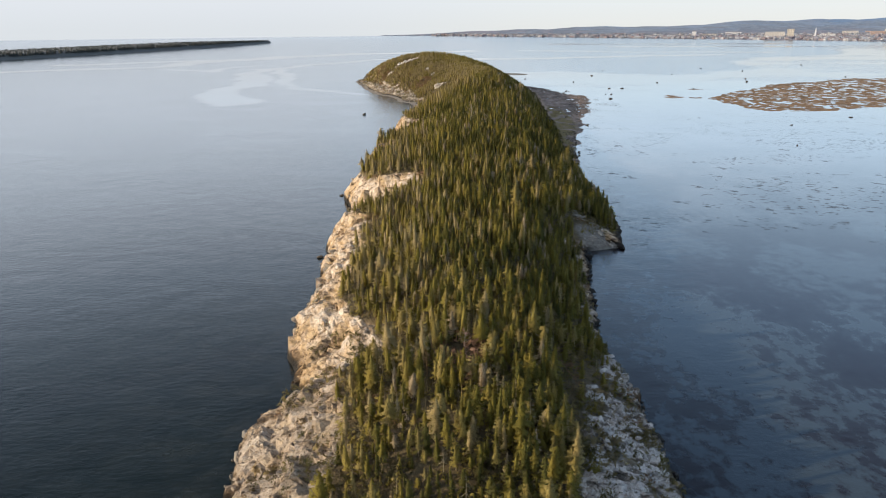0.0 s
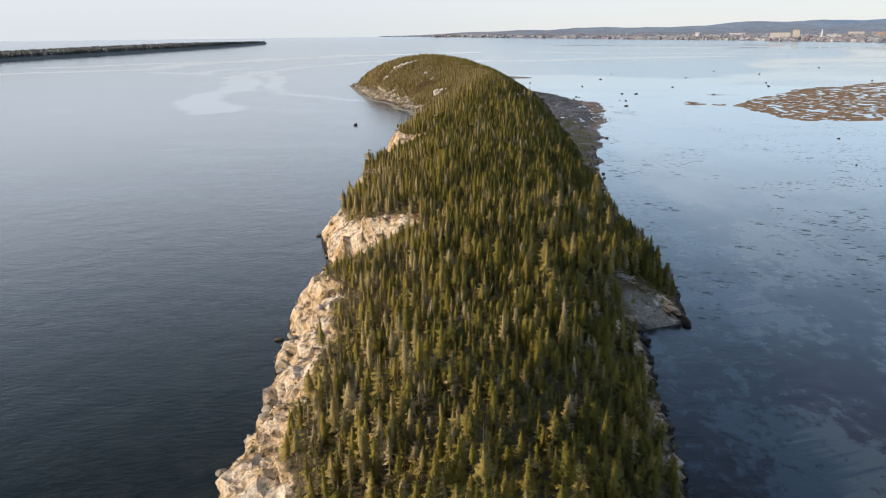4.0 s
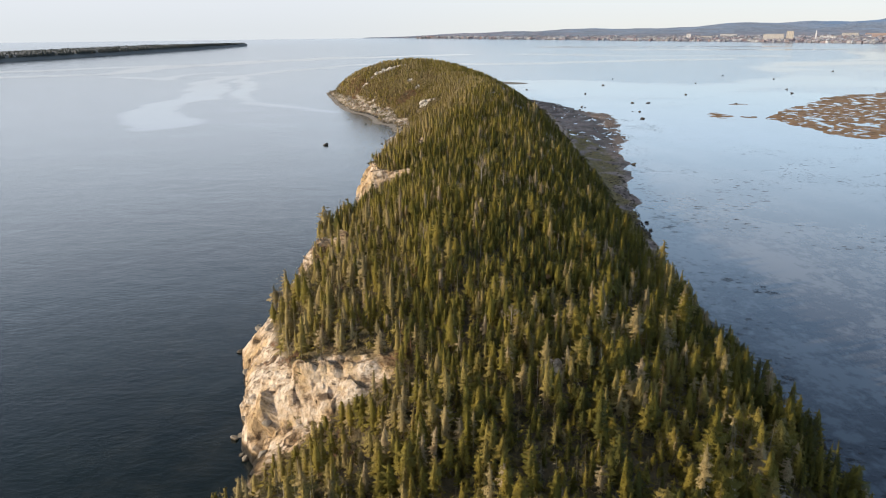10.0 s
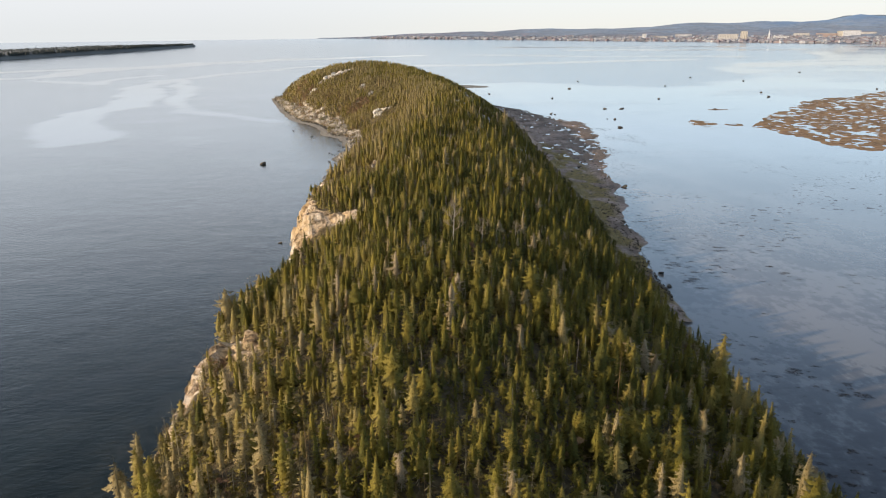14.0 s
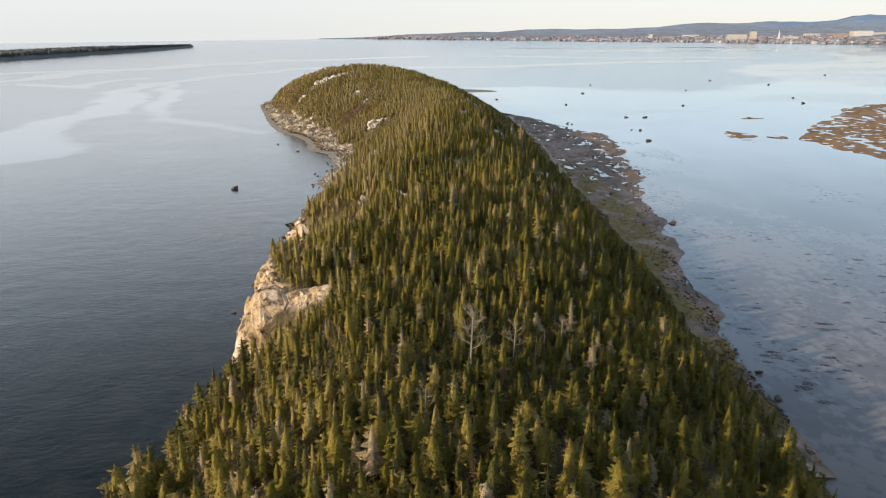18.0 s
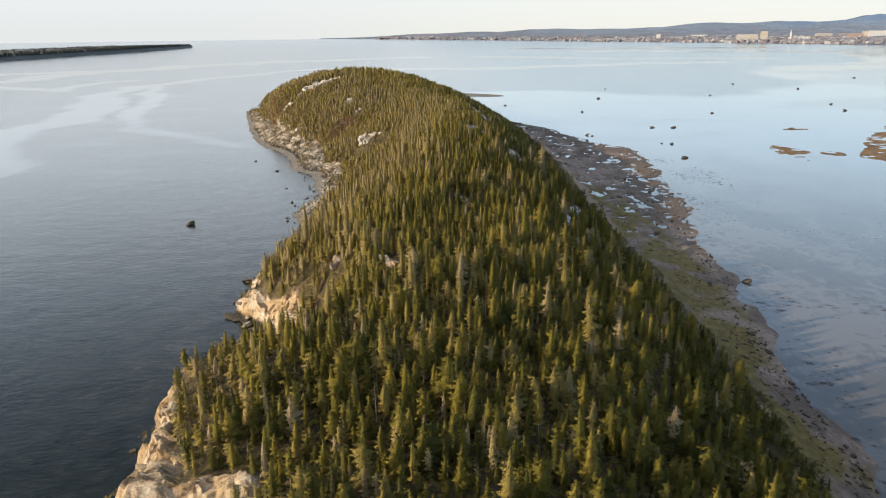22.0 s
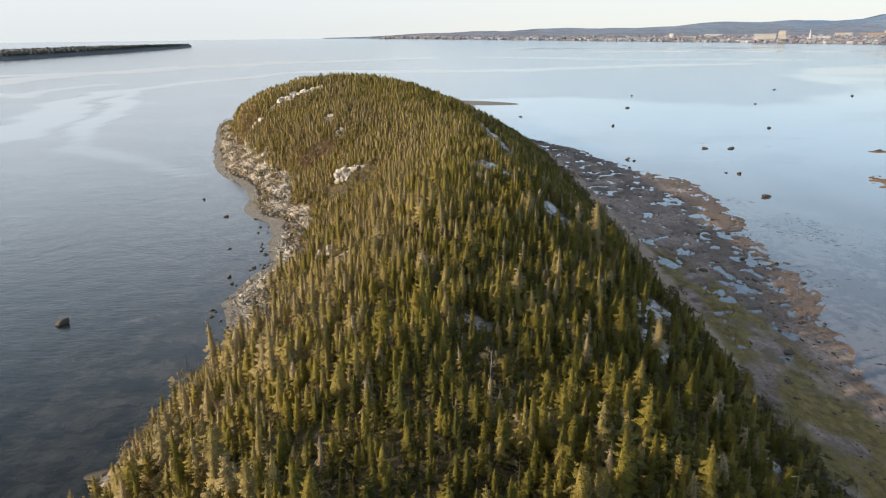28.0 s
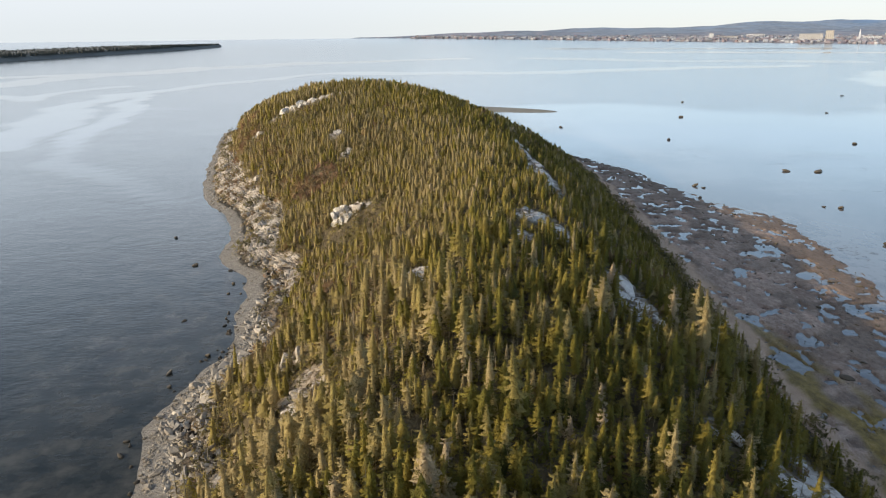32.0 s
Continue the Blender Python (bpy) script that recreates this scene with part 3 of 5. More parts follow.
def slick_amount(x, y):
    out = np.zeros(x.shape)
    wx, wy = x + 44 * fbm(x, y, x * 0, 140.0, 4, 200), y + 50 * fbm(x, y, x * 0, 180.0, 4, 210)
    for line, half, amount in SLICKS:
        for (ax, ay), (bx, by) in zip(line, line[1:]):
            t = np.clip(((wx - ax) * (bx - ax) + (wy - ay) * (by - ay)) / ((bx - ax) ** 2 + (by - ay) ** 2), 0, 1)
            d = np.hypot(wx - ax - t * (bx - ax), wy - ay - t * (by - ay))
            out = np.maximum(out, amount * ease((half * 1.25 - d) / (half * 0.45)))
    bound = 1190 + 1.25 * np.clip(x - 430, 0, None) + 300 * fbm(x, y * 0.6, x * 0, 330.0, 4, 240)
    lee = ease((x - 60 + 30 * fbm(x, y, x * 0, 90.0, 2, 220)) / 60) * ease((bound - y) / 90 + 0.5)
    ruffled = ease(fbm(x * 0.6, y, x * 0, 150.0, 4, 230) * 3.0)
    return np.maximum(out, lee * (0.98 - (0.12 + 0.4 * ease((y - 500) / 300)) * ruffled))


gx = np.concatenate([np.linspace(-6500, -1050, 26), np.arange(-1000, -700, 18), np.arange(-700, 60, 8), np.arange(60, 1200, 18), np.linspace(1250, 6500, 26)])
gy = np.concatenate([np.linspace(-1500, -60, 10), np.arange(0, 750, 18), np.arange(750, 1900, 8), np.arange(1900, 2600, 18), np.linspace(2650, 5150, 60)])
X, Y = np.meshgrid(gx, gy)
sea = new("water", mesh_from("water", np.stack([X, Y, sea_rim(Y)], 2).reshape(-1, 3), grid_faces(*X.shape), SEA, True, {"calm": slick_amount(X, Y).ravel()}))
tagged(sea, "calm grey-blue sea with pale slicks, weed showing in the shallows", "sea", kind="structure")

# ---- island ground ----
rows_y = np.concatenate([np.arange(26, 60, 1.5), np.arange(60, 640, 0.75), np.arange(640, 1166, 1.8)])
u_left = np.linspace(-3, 24, 46)
XL, XR = shore_left(rows_y) + jag(rows_y), shore_right(rows_y) + jag(rows_y + 500) * 0.6
inner = np.linspace(0, 1, 50)[1:-1]
X = np.concatenate([XL[:, None] + u_left[None, :],
                    (XL + 24)[:, None] + ((XR - 14) - (XL + 24))[:, None] * inner[None, :],
                    (XR - 14)[:, None] + np.linspace(0, 17, 22)[None, :]], 1)
Y = np.repeat(rows_y[:, None], X.shape[1], 1)
Z = ground_z(X, Y)
B = bare(X, Y)
S = strand(X, Y)
low = ease((Z - 0.3) / 3)
rock_amount = B * (0.25 + 0.75 * low) * (1 - 0.9 * S) * np.where((X > ridge_x(Y)) & (Y < 240), np.where(Y < 160, 0.45, 0.25), 1.0)
QX, QY = X + 2.2 * fbm(X, Y, Z, 4.0, 3, 18), Y + 2.2 * fbm(X, Y, Z, 4.0, 3, 19)
N1, N2 = blocks(QX, QY, Z * 0.7, 6.5, 3), blocks(QX, QY, Z, 3.0, 13)
N6 = blocks(QX, QY, Z, 1.5, 53)
massive = 0.75 - 0.25 * ease((Y - 215) / 30)
N2, N6 = N2 * massive, N6 * massive
N4, N5 = 0.35 - np.abs(fbm(QX, Y * 0.6, Z * 1.5, 6.0, 3, 23)), fbm(X, Y, Z * 1.5, 1.8, 3, 25)
Zd = Z + rock_amount * (1.9 * N1 + 0.9 * N2 + 0.4 * N6 + 0.6 * N4 + 0.35 * N5) * ease((Z + 1) / 4)
Xd = X - rock_amount * (1.7 * N1 + 0.8 * N2 + 0.3 * N6 + 0.5 * N4 + 0.2 * N5 - 0.7) * np.where(X < ridge_x(Y), 1, -1) * ease((Z + 1) / 4)
Yd = Y - rock_amount * 0.9 * blocks(X, Y, Z, 4.0, 31)
island = new("ground", mesh_from("ground", np.stack([Xd, Yd, Zd], 2).reshape(-1, 3), grid_faces(*X.shape), GROUND, False, {"bare": B.ravel(), "strand": S.ravel()}))
BARE_POINTS = np.stack([Xd, Yd, Zd, X, B * (1 - S)], 2).reshape(-1, 5)
tagged(island, "rocky wooded island ridge with pale cliffs and mossy soil", "island", kind="structure")

# ---- mud flat on the lee side ----
my = np.arange(416, 1012, 1.2)
mu = np.linspace(0, 1, 90)
ML, MR = shore_right(my) - 4, mud_edge(my) + jag(my + 90) * 1.3 + 2.5 * value_noise(my, my * 0, my * 0, 14.0, 60)
X = ML[:, None] + (MR - ML + 3)[:, None] * mu[None, :]
Y = np.repeat(my[:, None], len(mu), 1)
f = np.clip((MR[:, None] - X) / 6, -1, 1)
pool = np.minimum(fbm(X, Y * 0.75, X * 0, 4.6, 3, 70), fbm(X, Y * 0.8, X * 0, 2.6, 3, 72) + 0.05)
wet = ease((Y - 600) / 120)
Z = 0.28 * f + 0.25 * ease((MR[:, None] - X) / 40) + np.where(pool < -0.275, (pool + 0.275) * 5.0, 0) * wet + 0.06 * fbm(X, Y, X * 0, 2.0, 2, 75)
Z = np.where(X < shore_right(Y) + 4, np.maximum(Z, 0.3 + (shore_right(Y) + 4 - X) * 0.12), Z)
E = X - shore_right(Y) + 2.5 * fbm(X, Y, X * 0, 11.0, 3, 80)
green = ease((np.interp(Y, [416, 440, 520, 600, 690, 740, 1012], [6, 9, 14, 23, 20, 9, 3]) - E) / 6) * np.interp(Y, [416, 690, 760, 1012], [1, 1, 0.5, 0.3]) * ease(fbm(X, Y * 0.6, X * 0, 8.0, 3, 83) * 2.5 + 0.85)
sand = ease((np.interp(Y, [600, 640, 690, 760, 830, 900, 1012], [-1, 2, 4.5, 5, 6, 4, 1]) - E) / 2 + 0.5)
weedy = np.maximum(ease(fbm(X, Y * 0.8, X * 0, 6.0, 4, 85) * 2.5), ease((MR[:, None] - X) / -30 + 1.2 + 0.8 * fbm(X, Y, X * 0, 12.0, 3, 88)) * ease((Y - 620) / 60))
mud = new("mud_flat", mesh_from("mud_flat", np.stack([X, Y, Z], 2).reshape(-1, 3), grid_faces(*X.shape), MUD, True, {"green": green.ravel(), "sand": sand.ravel(), "weedy": weedy.ravel()}))
tagged(mud, "brown tidal mud flat with pools beside the island", "mud flat", kind="structure")


# ---- trees of the wood ----
def conifer(rnd, levels, per, radius, low, form=0.85, dying=False, full_core=True):
    """One unit-high conifer: whorls of drooping boughs about a leafy core, dead twigs below, a thin stem and a spire.
    Gives corners, triangles, the way each corner's foliage faces, and how far it is bleached."""
    vs, fs, ns, bleach = [], [], [], []
    turn, lop = rnd.uniform(0, 6.28), rnd.uniform(0, 6.28)

    def reach_at(z):
        return radius * max(0.0, 1.0 - z) ** form * min(1.0, 0.6 + (z - low) * 3.5)

    def bough(z, a, ln, wide, drop, pale):
        c, s = math.cos(a), math.sin(a)
        wd = ln * wide
        n = len(vs)
        vs.extend([(0, 0, z + ln * 0.12), (c * ln * 0.55 - s * wd, s * ln * 0.55 + c * wd, z - drop * 0.55 - wd * 0.45),
                   (c * ln, s * ln, z - drop), (c * ln * 0.55 + s * wd, s * ln * 0.55 - c * wd, z - drop * 0.55 - wd * 0.45)])
        fs.extend([(n, n + 2, n + 1), (n, n + 3, n + 2)])
        for side, up in ((0.0, 0.75), (0.7, 0.34), (0.0, 0.42), (-0.7, 0.34)):
            w = Vector((c - s * side + rnd.gauss(0, 0.18), s + c * side + rnd.gauss(0, 0.18), up)).normalized()
            ns.append(tuple(w))
        bleach.extend([pale] * 4)

    if full_core and not dying:
        sides, n = 4, len(vs)
        for z, r in ((low + 0.02, 0.46), (low + 0.3 * (1 - low), 0.58), (0.76, 0.52)):
            for k in range(sides):
                a = turn + (k + rnd.uniform(-0.3, 0.3)) * 6.283 / sides
                q = max(reach_at(z), 0.03) * r * rnd.uniform(0.75, 1.2)
                vs.append((q * math.cos(a), q * math.sin(a), z + rnd.uniform(-0.03, 0.03)))
                ns.append((math.cos(a) * 0.9, math.sin(a) * 0.9, 0.42))
                bleach.append(0.0)
        vs.append((0, 0, 0.97)), ns.append((0, 0, 1)), bleach.append(0.0)
        for t in range(2):
            for k in range(sides):
                p, q = n + t * sides + k, n + t * sides + (k + 1) % sides
                fs.extend([(p, q, q + sides), (p, q + sides, p + sides)])
        fs.extend([(n + 2 * sides + k, n + 2 * sides + (k + 1) % sides, n + 3 * sides) for k in range(sides)])
    for t in range(levels):
        z0 = low + (0.965 - low) * (t / levels) ** 0.92
        count = max(3, round(per * (0.55 + 0.55 * (1 - t / levels))))
        full = rnd.uniform(0.8, 1.2)
        for k in range(count):
            a = turn + t * 1.9 + (k + rnd.uniform(-0.38, 0.38)) * 6.283 / count
            z = z0 + rnd.uniform(-0.4, 0.4) * (0.965 - low) / levels
            if dying:
                ln = (reach_at(z) + 0.02) * rnd.uniform(0.35, 1.5)
                bough(z, a, ln, rnd.uniform(0.022, 0.06), ln * rnd.uniform(-0.1, 0.9) * (1 - 0.8 * z), 0.0)
            else:
                ln = (reach_at(z) + 0.015) * full * rnd.uniform(0.62, 1.25) * (1 + 0.2 * math.cos(a - lop))
                bough(z, a, ln, rnd.uniform(0.26, 0.44), ln * (0.6 - 0.95 * z + rnd.uniform(-0.15, 0.2)), 0.0)
    if not dying and low > 0.12:
        for k in range(6):
            z = low * rnd.uniform(0.35, 1.1)
            bough(z, rnd.uniform(0, 6.28), radius * rnd.uniform(0.35, 0.8), rnd.uniform(0.05, 0.1), radius * 0.25, 0.55)
    n = len(vs)
    girth = 0.017 if dying else 0.013
    for k in range(3):
        vs.append((girth * math.cos(k * 2.094), girth * math.sin(k * 2.094), -0.05))
        ns.append((math.cos(k * 2.094), math.sin(k * 2.094), 0.0))
    vs.append((0, 0, 1.0)), ns.append((0, 0, 1))
    bleach.extend([0.0 if dying else 0.6] * 3 + [0.0])
    fs += [(n, n + 1, n + 3), (n + 1, n + 2, n + 3), (n + 2, n, n + 3)]
    return np.array(vs), np.array(fs), np.array(ns), np.array(bleach)


def spread(template, places, heights, girths, tints, rng):
    """Copies of a template, turned and leaned, as one pair of arrays; the way that foliage faces goes along as three more columns."""
    v, f = template[:2]
    n = len(places)
    a = rng.uniform(0, 6.283, n)
    c, s = np.cos(a)[:, None], np.sin(a)[:, None]
    x, y, z = v[None, :, 0] * girths[:, None], v[None, :, 1] * girths[:, None], v[None, :, 2] * heights[:, None]
    lean = rng.normal(0, 0.03, (n, 2))
    px = x * c - y * s + z * lean[:, :1] + places[:, :1]
    py = x * s + y * c + z * lean[:, 1:] + places[:, 1:2]
    pz = z + places[:, 2:3]
    cols, tone = [px, py, pz], np.repeat(tints, len(v))
    if len(template) > 2:
        w, b = template[2:]
        cols += [w[None, :, 0] * c - w[None, :, 1] * s, w[None, :, 0] * s + w[None, :, 1] * c, w[None, :, 2] + 0 * c]
        tone = np.clip(tone + np.tile(b, n), 0, 1)
    verts = np.stack(cols, 2).reshape(-1, len(cols))
    faces = (f[None] + (np.arange(n) * len(v))[:, None, None]).reshape(-1, 3)
    return verts, faces, tone


def joined(sets):
    off, V, F, T = 0, [], [], []
    for v, f, t in sets:
        V.append(v), F.append(f + off), T.append(t)
        off += len(v)
    return np.concatenate(V), np.concatenate(F), np.concatenate(T)


rng = np.random.default_rng(5)
rnd = random.Random(5)
near_kinds = [conifer(rnd, rnd.choice((8, 9)), rnd.choice((4, 5)), rnd.uniform(0.17, 0.31), rnd.choice((0.03, 0.1, 0.22, 0.36)), rnd.choice((0.42, 0.56, 0.72))) for _ in range(24)]
tall_kinds = [conifer(rnd, 11, 5, rnd.uniform(0.14, 0.22), rnd.choice((0.15, 0.3, 0.42)), rnd.choice((0.5, 0.65, 0.8))) for _ in range(8)]
far_kinds = [conifer(rnd, 4, 3, rnd.uniform(0.19, 0.34), rnd.uniform(0.02, 0.15), rnd.choice((0.38, 0.5, 0.65))) for _ in range(14)]
thin_kinds = [conifer(rnd, rnd.choice((7, 9, 10)), 4, rnd.uniform(0.09, 0.16), rnd.uniform(0.15, 0.45), 0.6, True) for _ in range(10)]

pitch_of_wood = 1.94
gx, gy = np.meshgrid(np.arange(-140, 120, pitch_of_wood), np.arange(40, 1160, pitch_of_wood))
fx, fy = np.meshgrid(np.arange(-140, 120, 1.75), np.arange(720, 1060, 1.75))
gx, gy = np.concatenate([gx[gy < 720], fx.ravel()]), np.concatenate([gy[gy < 720], fy.ravel()])
px, py = gx + rng.uniform(-1.1, 1.1, gx.shape), gy + rng.uniform(-1.1, 1.1, gx.shape)
zz = ground_z(px, py)
ok = (zz > 1.5) & (bare(px, py) < 0.3) & (px > shore_left(py) + 2) & (px < shore_right(py) - 1.5)
ok &= (rng.random(len(px)) < 0.95) & ((bare(px, py + 2.5) < 0.6) | (px < -15) & (py > 400) & (py < 452))
ok &= (px < ridge_x(py) + 25) | (rng.random(len(px)) < 0.85) | (py > 720)
ok &= (px < shore_right(py) - 19) | (py > 140) | (rng.random(len(px)) < 0.12)
ok &= np.hypot((px - 4) / 4.5, (py - 128) / 5) > 1
ok &= np.hypot((px - 58.5) / 11, (py - 256) / 11.5) > 1
ok &= np.hypot(px / 11.5, (py - 780) / 11.5) > 1
ok &= (py < 720) | (bare(px, py + 6) < 0.5)
ok &= (np.hypot((px + 74) / 8, (py - 948) / 14) > 1) | (rng.random(len(px)) < 0.3)
ok &= np.hypot((px + 20) / 9, (py - 841) / 13) + 0.25 * fbm(px, py, px * 0, 6.0, 2, 99) > 0.95
px, py, zz = px[ok], py[ok], zz[ok]
clump = fbm(px, py, px * 0, 22.0, 3, 90)
height = np.clip(4.75 + 1.5 * clump + 1.6 * value_noise(px, py, px * 0, 6.0, 93) + rng.normal(0, 1.3, len(px)), 2.0, 10.5)
tall = rng.random(len(px)) < 0.055
height[tall] = height[tall] * 1.35 + rng.uniform(0.5, 3.0, tall.sum())
crest = ease((py - 930) / 50)
grove = (np.hypot((px + 31) / 7, (py - 391) / 11) < 1) | (np.hypot((px + 31) / 10, (py - 428) / 27) < 1)
height[grove] = np.maximum(height[grove] + 2.5, 7.5) + 2.6 * (np.hypot((px[grove] + 32) / 6, (py[grove] - 394) / 12) < 1)
height = np.where(py > 720, np.minimum(height, 8.5) * (0.62 + 0.2 * crest), height)
lee_slope = ease((px - ridge_x(py) - 12) / 25) * (py < 720)
height *= 1 + 0.16 * lee_slope
cove_wood = (px > shore_right(py) - 18) & (py > 258) & (py < 325)
height[cove_wood] = np.maximum(height[cove_wood], 6.5)
grove |= cove_wood
for ax, ay, bx, by in FACES:
    along = (px - ax) / (bx - ax)
    ahead = ay + (by - ay) * along - py
    height *= np.where((ahead > -4) & (ahead < 7) & (along > -0.1) & (along < 1.05), 0.36 + 0.34 * np.clip(ahead / 7, 0, 1), 1.0)
height *= np.where(np.hypot((px - 50) / 15, (py - 240) / 16) < 1, 0.6, 1.0)
edge = np.minimum(px - shore_left(py), shore_right(py) - px)
height *= np.where(np.hypot((px + 46) / 18, (py - 962) / 11) < 1, 0.55, 1.0)
height *= np.where(grove, 1.0, 0.65 + 0.35 * ease(edge / 14))
# sunward slope paler, some stretches darker: real tan plus light put into the tint
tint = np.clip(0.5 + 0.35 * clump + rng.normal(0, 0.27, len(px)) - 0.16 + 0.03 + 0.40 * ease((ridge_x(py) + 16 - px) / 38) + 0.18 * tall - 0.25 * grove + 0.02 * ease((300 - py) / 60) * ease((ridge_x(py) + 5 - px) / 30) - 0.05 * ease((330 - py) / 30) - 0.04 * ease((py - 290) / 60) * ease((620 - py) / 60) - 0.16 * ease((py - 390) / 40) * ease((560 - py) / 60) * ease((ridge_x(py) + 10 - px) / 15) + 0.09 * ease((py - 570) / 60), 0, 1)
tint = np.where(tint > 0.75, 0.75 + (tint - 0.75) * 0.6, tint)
ashy = rng.random(len(px)) < 0.06
tint[ashy] = rng.uniform(0.88, 1.0, ashy.sum())
P = np.stack([px, py, zz - 0.15], 1)
girth = np.where(tall, 0.8, 1.04) * np.where(py > 720, 1.08, 1.0) * height * rng.uniform(0.85, 1.3, len(px))
pick = rng.random(len(px))
is_thin = pick < 0.05 + np.where(py > 740, 0.13, np.where(py < 300, 0.40, np.where(py > 600, 0.38, 0.34))) * ease((ridge_x(py) - 4 - px) / 30) + 0.10 * ease(fbm(px, py, px * 0, 18.0, 2, 97) * 3)
is_far = (py > 720) & ~is_thin
is_near = ~is_thin & ~is_far
which = rng.integers(0, 1000, len(px))
# young growth that fills the gaps
jx, jy = np.append(rng.uniform(-60, 115, 17000), rng.uniform(-120, 115, 9000)), np.append(rng.uniform(62, 720, 17000), rng.uniform(720, 1050, 9000))
jz = ground_z(jx, jy)
ok = (np.hypot((jx - 4) / 6, (jy - 128) / 6.5) > 1) & (np.hypot((jx + 20) / 9, (jy - 841) / 13) > 1) & (jz > 1.5) & (bare(jx, jy) < 0.3) & (jx > shore_left(jy) + 1.5) & (jx < shore_right(jy) - 1)
jx, jy, jz = jx[ok], jy[ok], jz[ok]
young_kinds = [conifer(rnd, 4, 4, rnd.uniform(0.32, 0.5), 0.02, 0.8, False, False) for _ in range(6)]
jh = rng.uniform(1.4, 4.2, len(jx))
# young growth paler on the sunward slope, its light put into the tint
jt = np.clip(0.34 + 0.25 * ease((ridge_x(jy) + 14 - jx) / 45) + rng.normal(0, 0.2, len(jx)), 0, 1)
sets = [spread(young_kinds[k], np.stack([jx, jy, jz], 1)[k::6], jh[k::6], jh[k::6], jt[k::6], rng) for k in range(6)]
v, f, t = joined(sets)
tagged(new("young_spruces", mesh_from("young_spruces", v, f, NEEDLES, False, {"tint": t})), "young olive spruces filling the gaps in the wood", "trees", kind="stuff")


# the trees nearest to the flight line stand as trees of their own
line_x = np.interp(py, [0, 210, 315, 438, 562], [0, -1, 5, 15, 25])
alone = is_near & (np.abs(px - line_x) < 22) & (py > 150) & (py < 620) & (rng.random(len(px)) < 0.13)
alone &= np.cumsum(alone) <= 270
dead_alone = is_thin & (np.abs(px - line_x) < 30) & (py > 150) & (py < 640) & (rng.random(len(px)) < 0.12)
dead_alone &= np.cumsum(dead_alone) <= 60

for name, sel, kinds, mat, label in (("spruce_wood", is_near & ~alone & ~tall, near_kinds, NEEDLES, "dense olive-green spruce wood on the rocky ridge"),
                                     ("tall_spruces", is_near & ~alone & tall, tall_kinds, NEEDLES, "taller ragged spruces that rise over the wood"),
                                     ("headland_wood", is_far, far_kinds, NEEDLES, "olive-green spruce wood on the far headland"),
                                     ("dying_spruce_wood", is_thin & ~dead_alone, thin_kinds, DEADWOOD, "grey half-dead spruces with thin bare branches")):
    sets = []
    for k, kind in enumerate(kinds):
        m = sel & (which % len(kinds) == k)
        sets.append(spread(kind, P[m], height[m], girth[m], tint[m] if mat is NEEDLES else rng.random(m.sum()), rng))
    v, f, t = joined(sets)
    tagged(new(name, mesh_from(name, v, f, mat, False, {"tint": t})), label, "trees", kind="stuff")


def stem(name, height, radius, mat, parent, lean=0.0):
    bm = bmesh.new()
    rings = []
    for i in range(5):
        f = i / 4
        r = radius * (1.0 - 0.88 * f)
        rings.append([bm.verts.new((r * math.cos(a) + lean * f * f, r * math.sin(a), height * f - 0.3 * (1 - f))) for a in (0, 1.257, 2.513, 3.77, 5.027)])
    for lo, hi in zip(rings, rings[1:]):
        for k in range(5):
            bm.faces.new((lo[k], lo[(k + 1) % 5], hi[(k + 1) % 5], hi[k]))
    bm.faces.new(rings[-1])
    return part(name, bm, mat, parent)


def spruce_tree(rnd, levels, per, radius, low, mat, tone, label, group):
    """A unit spruce of its own, one metre high: trunk and crown."""
    root = tagged(new("spruce_tree"), label, "tree", group)
    v, f, w, b = conifer(rnd, levels, per, radius, low, rnd.choice((0.55, 0.7, 0.85)), mat is DEADWOOD)
    crown = new("crown", mesh_from("crown", np.concatenate([v, w], 1), f, mat, False, {"tint": np.clip(tone + b + np.array([rnd.uniform(-0.12, 0.12) for _ in range(len(v))]), 0, 1)}))
    crown.parent = root
    stem("trunk", 0.97, 0.018, BARK if mat is NEEDLES else DEADBARK, root)
    return root


DEADBARK = plain("bleached bark", (0.22, 0.195, 0.16), (0.36, 0.32, 0.27), 1.2)
live = [spruce_tree(rnd, 14, 6, rnd.uniform(0.14, 0.22), rnd.uniform(0.1, 0.4), NEEDLES, tone, label, "spruces along the ridge")
        for tone, label in ((0.25, "dark green spruce standing in the dense wood"), (0.45, "olive-green spruce with a pointed crown in the wood"), (0.52, "yellowish green spruce with a narrow crown"),
                            (0.62, "sunlit yellow-green spruce rising over the wood"), (0.4, "slender olive spruce on the mossy ridge"), (0.75, "pale yellowish spruce with thinning needles"))]
gone = [spruce_tree(rnd, sp, 5, rnd.uniform(0.12, 0.17), 0.2, DEADWOOD, tone, label, "dying spruces along the ridge")
        for sp, tone, label in ((14, 0.3, "grey half-dead spruce with sparse branches"), (9, 0.5, "bleached dead spruce with few bare twigs"), (18, 0.95, "rust-brown dead spruce still holding needles"))]
first = set()
for sel, kinds in ((alone, live), (dead_alone, gone)):
    for i in np.flatnonzero(sel):
        kind = kinds[int(which[i]) % len(kinds)]
        h = min(float(height[i]), 7.5)
        m = pose(float(px[i]), float(py[i]), float(zz[i]) - 0.1, rnd.uniform(-2, 2), rnd.uniform(-2, 2), rnd.uniform(0, 360))
        if kind.name in first:
            t = copy_thing(kind, m)
        else:
            first.add(kind.name)
            t = kind
            t.matrix_basis = m
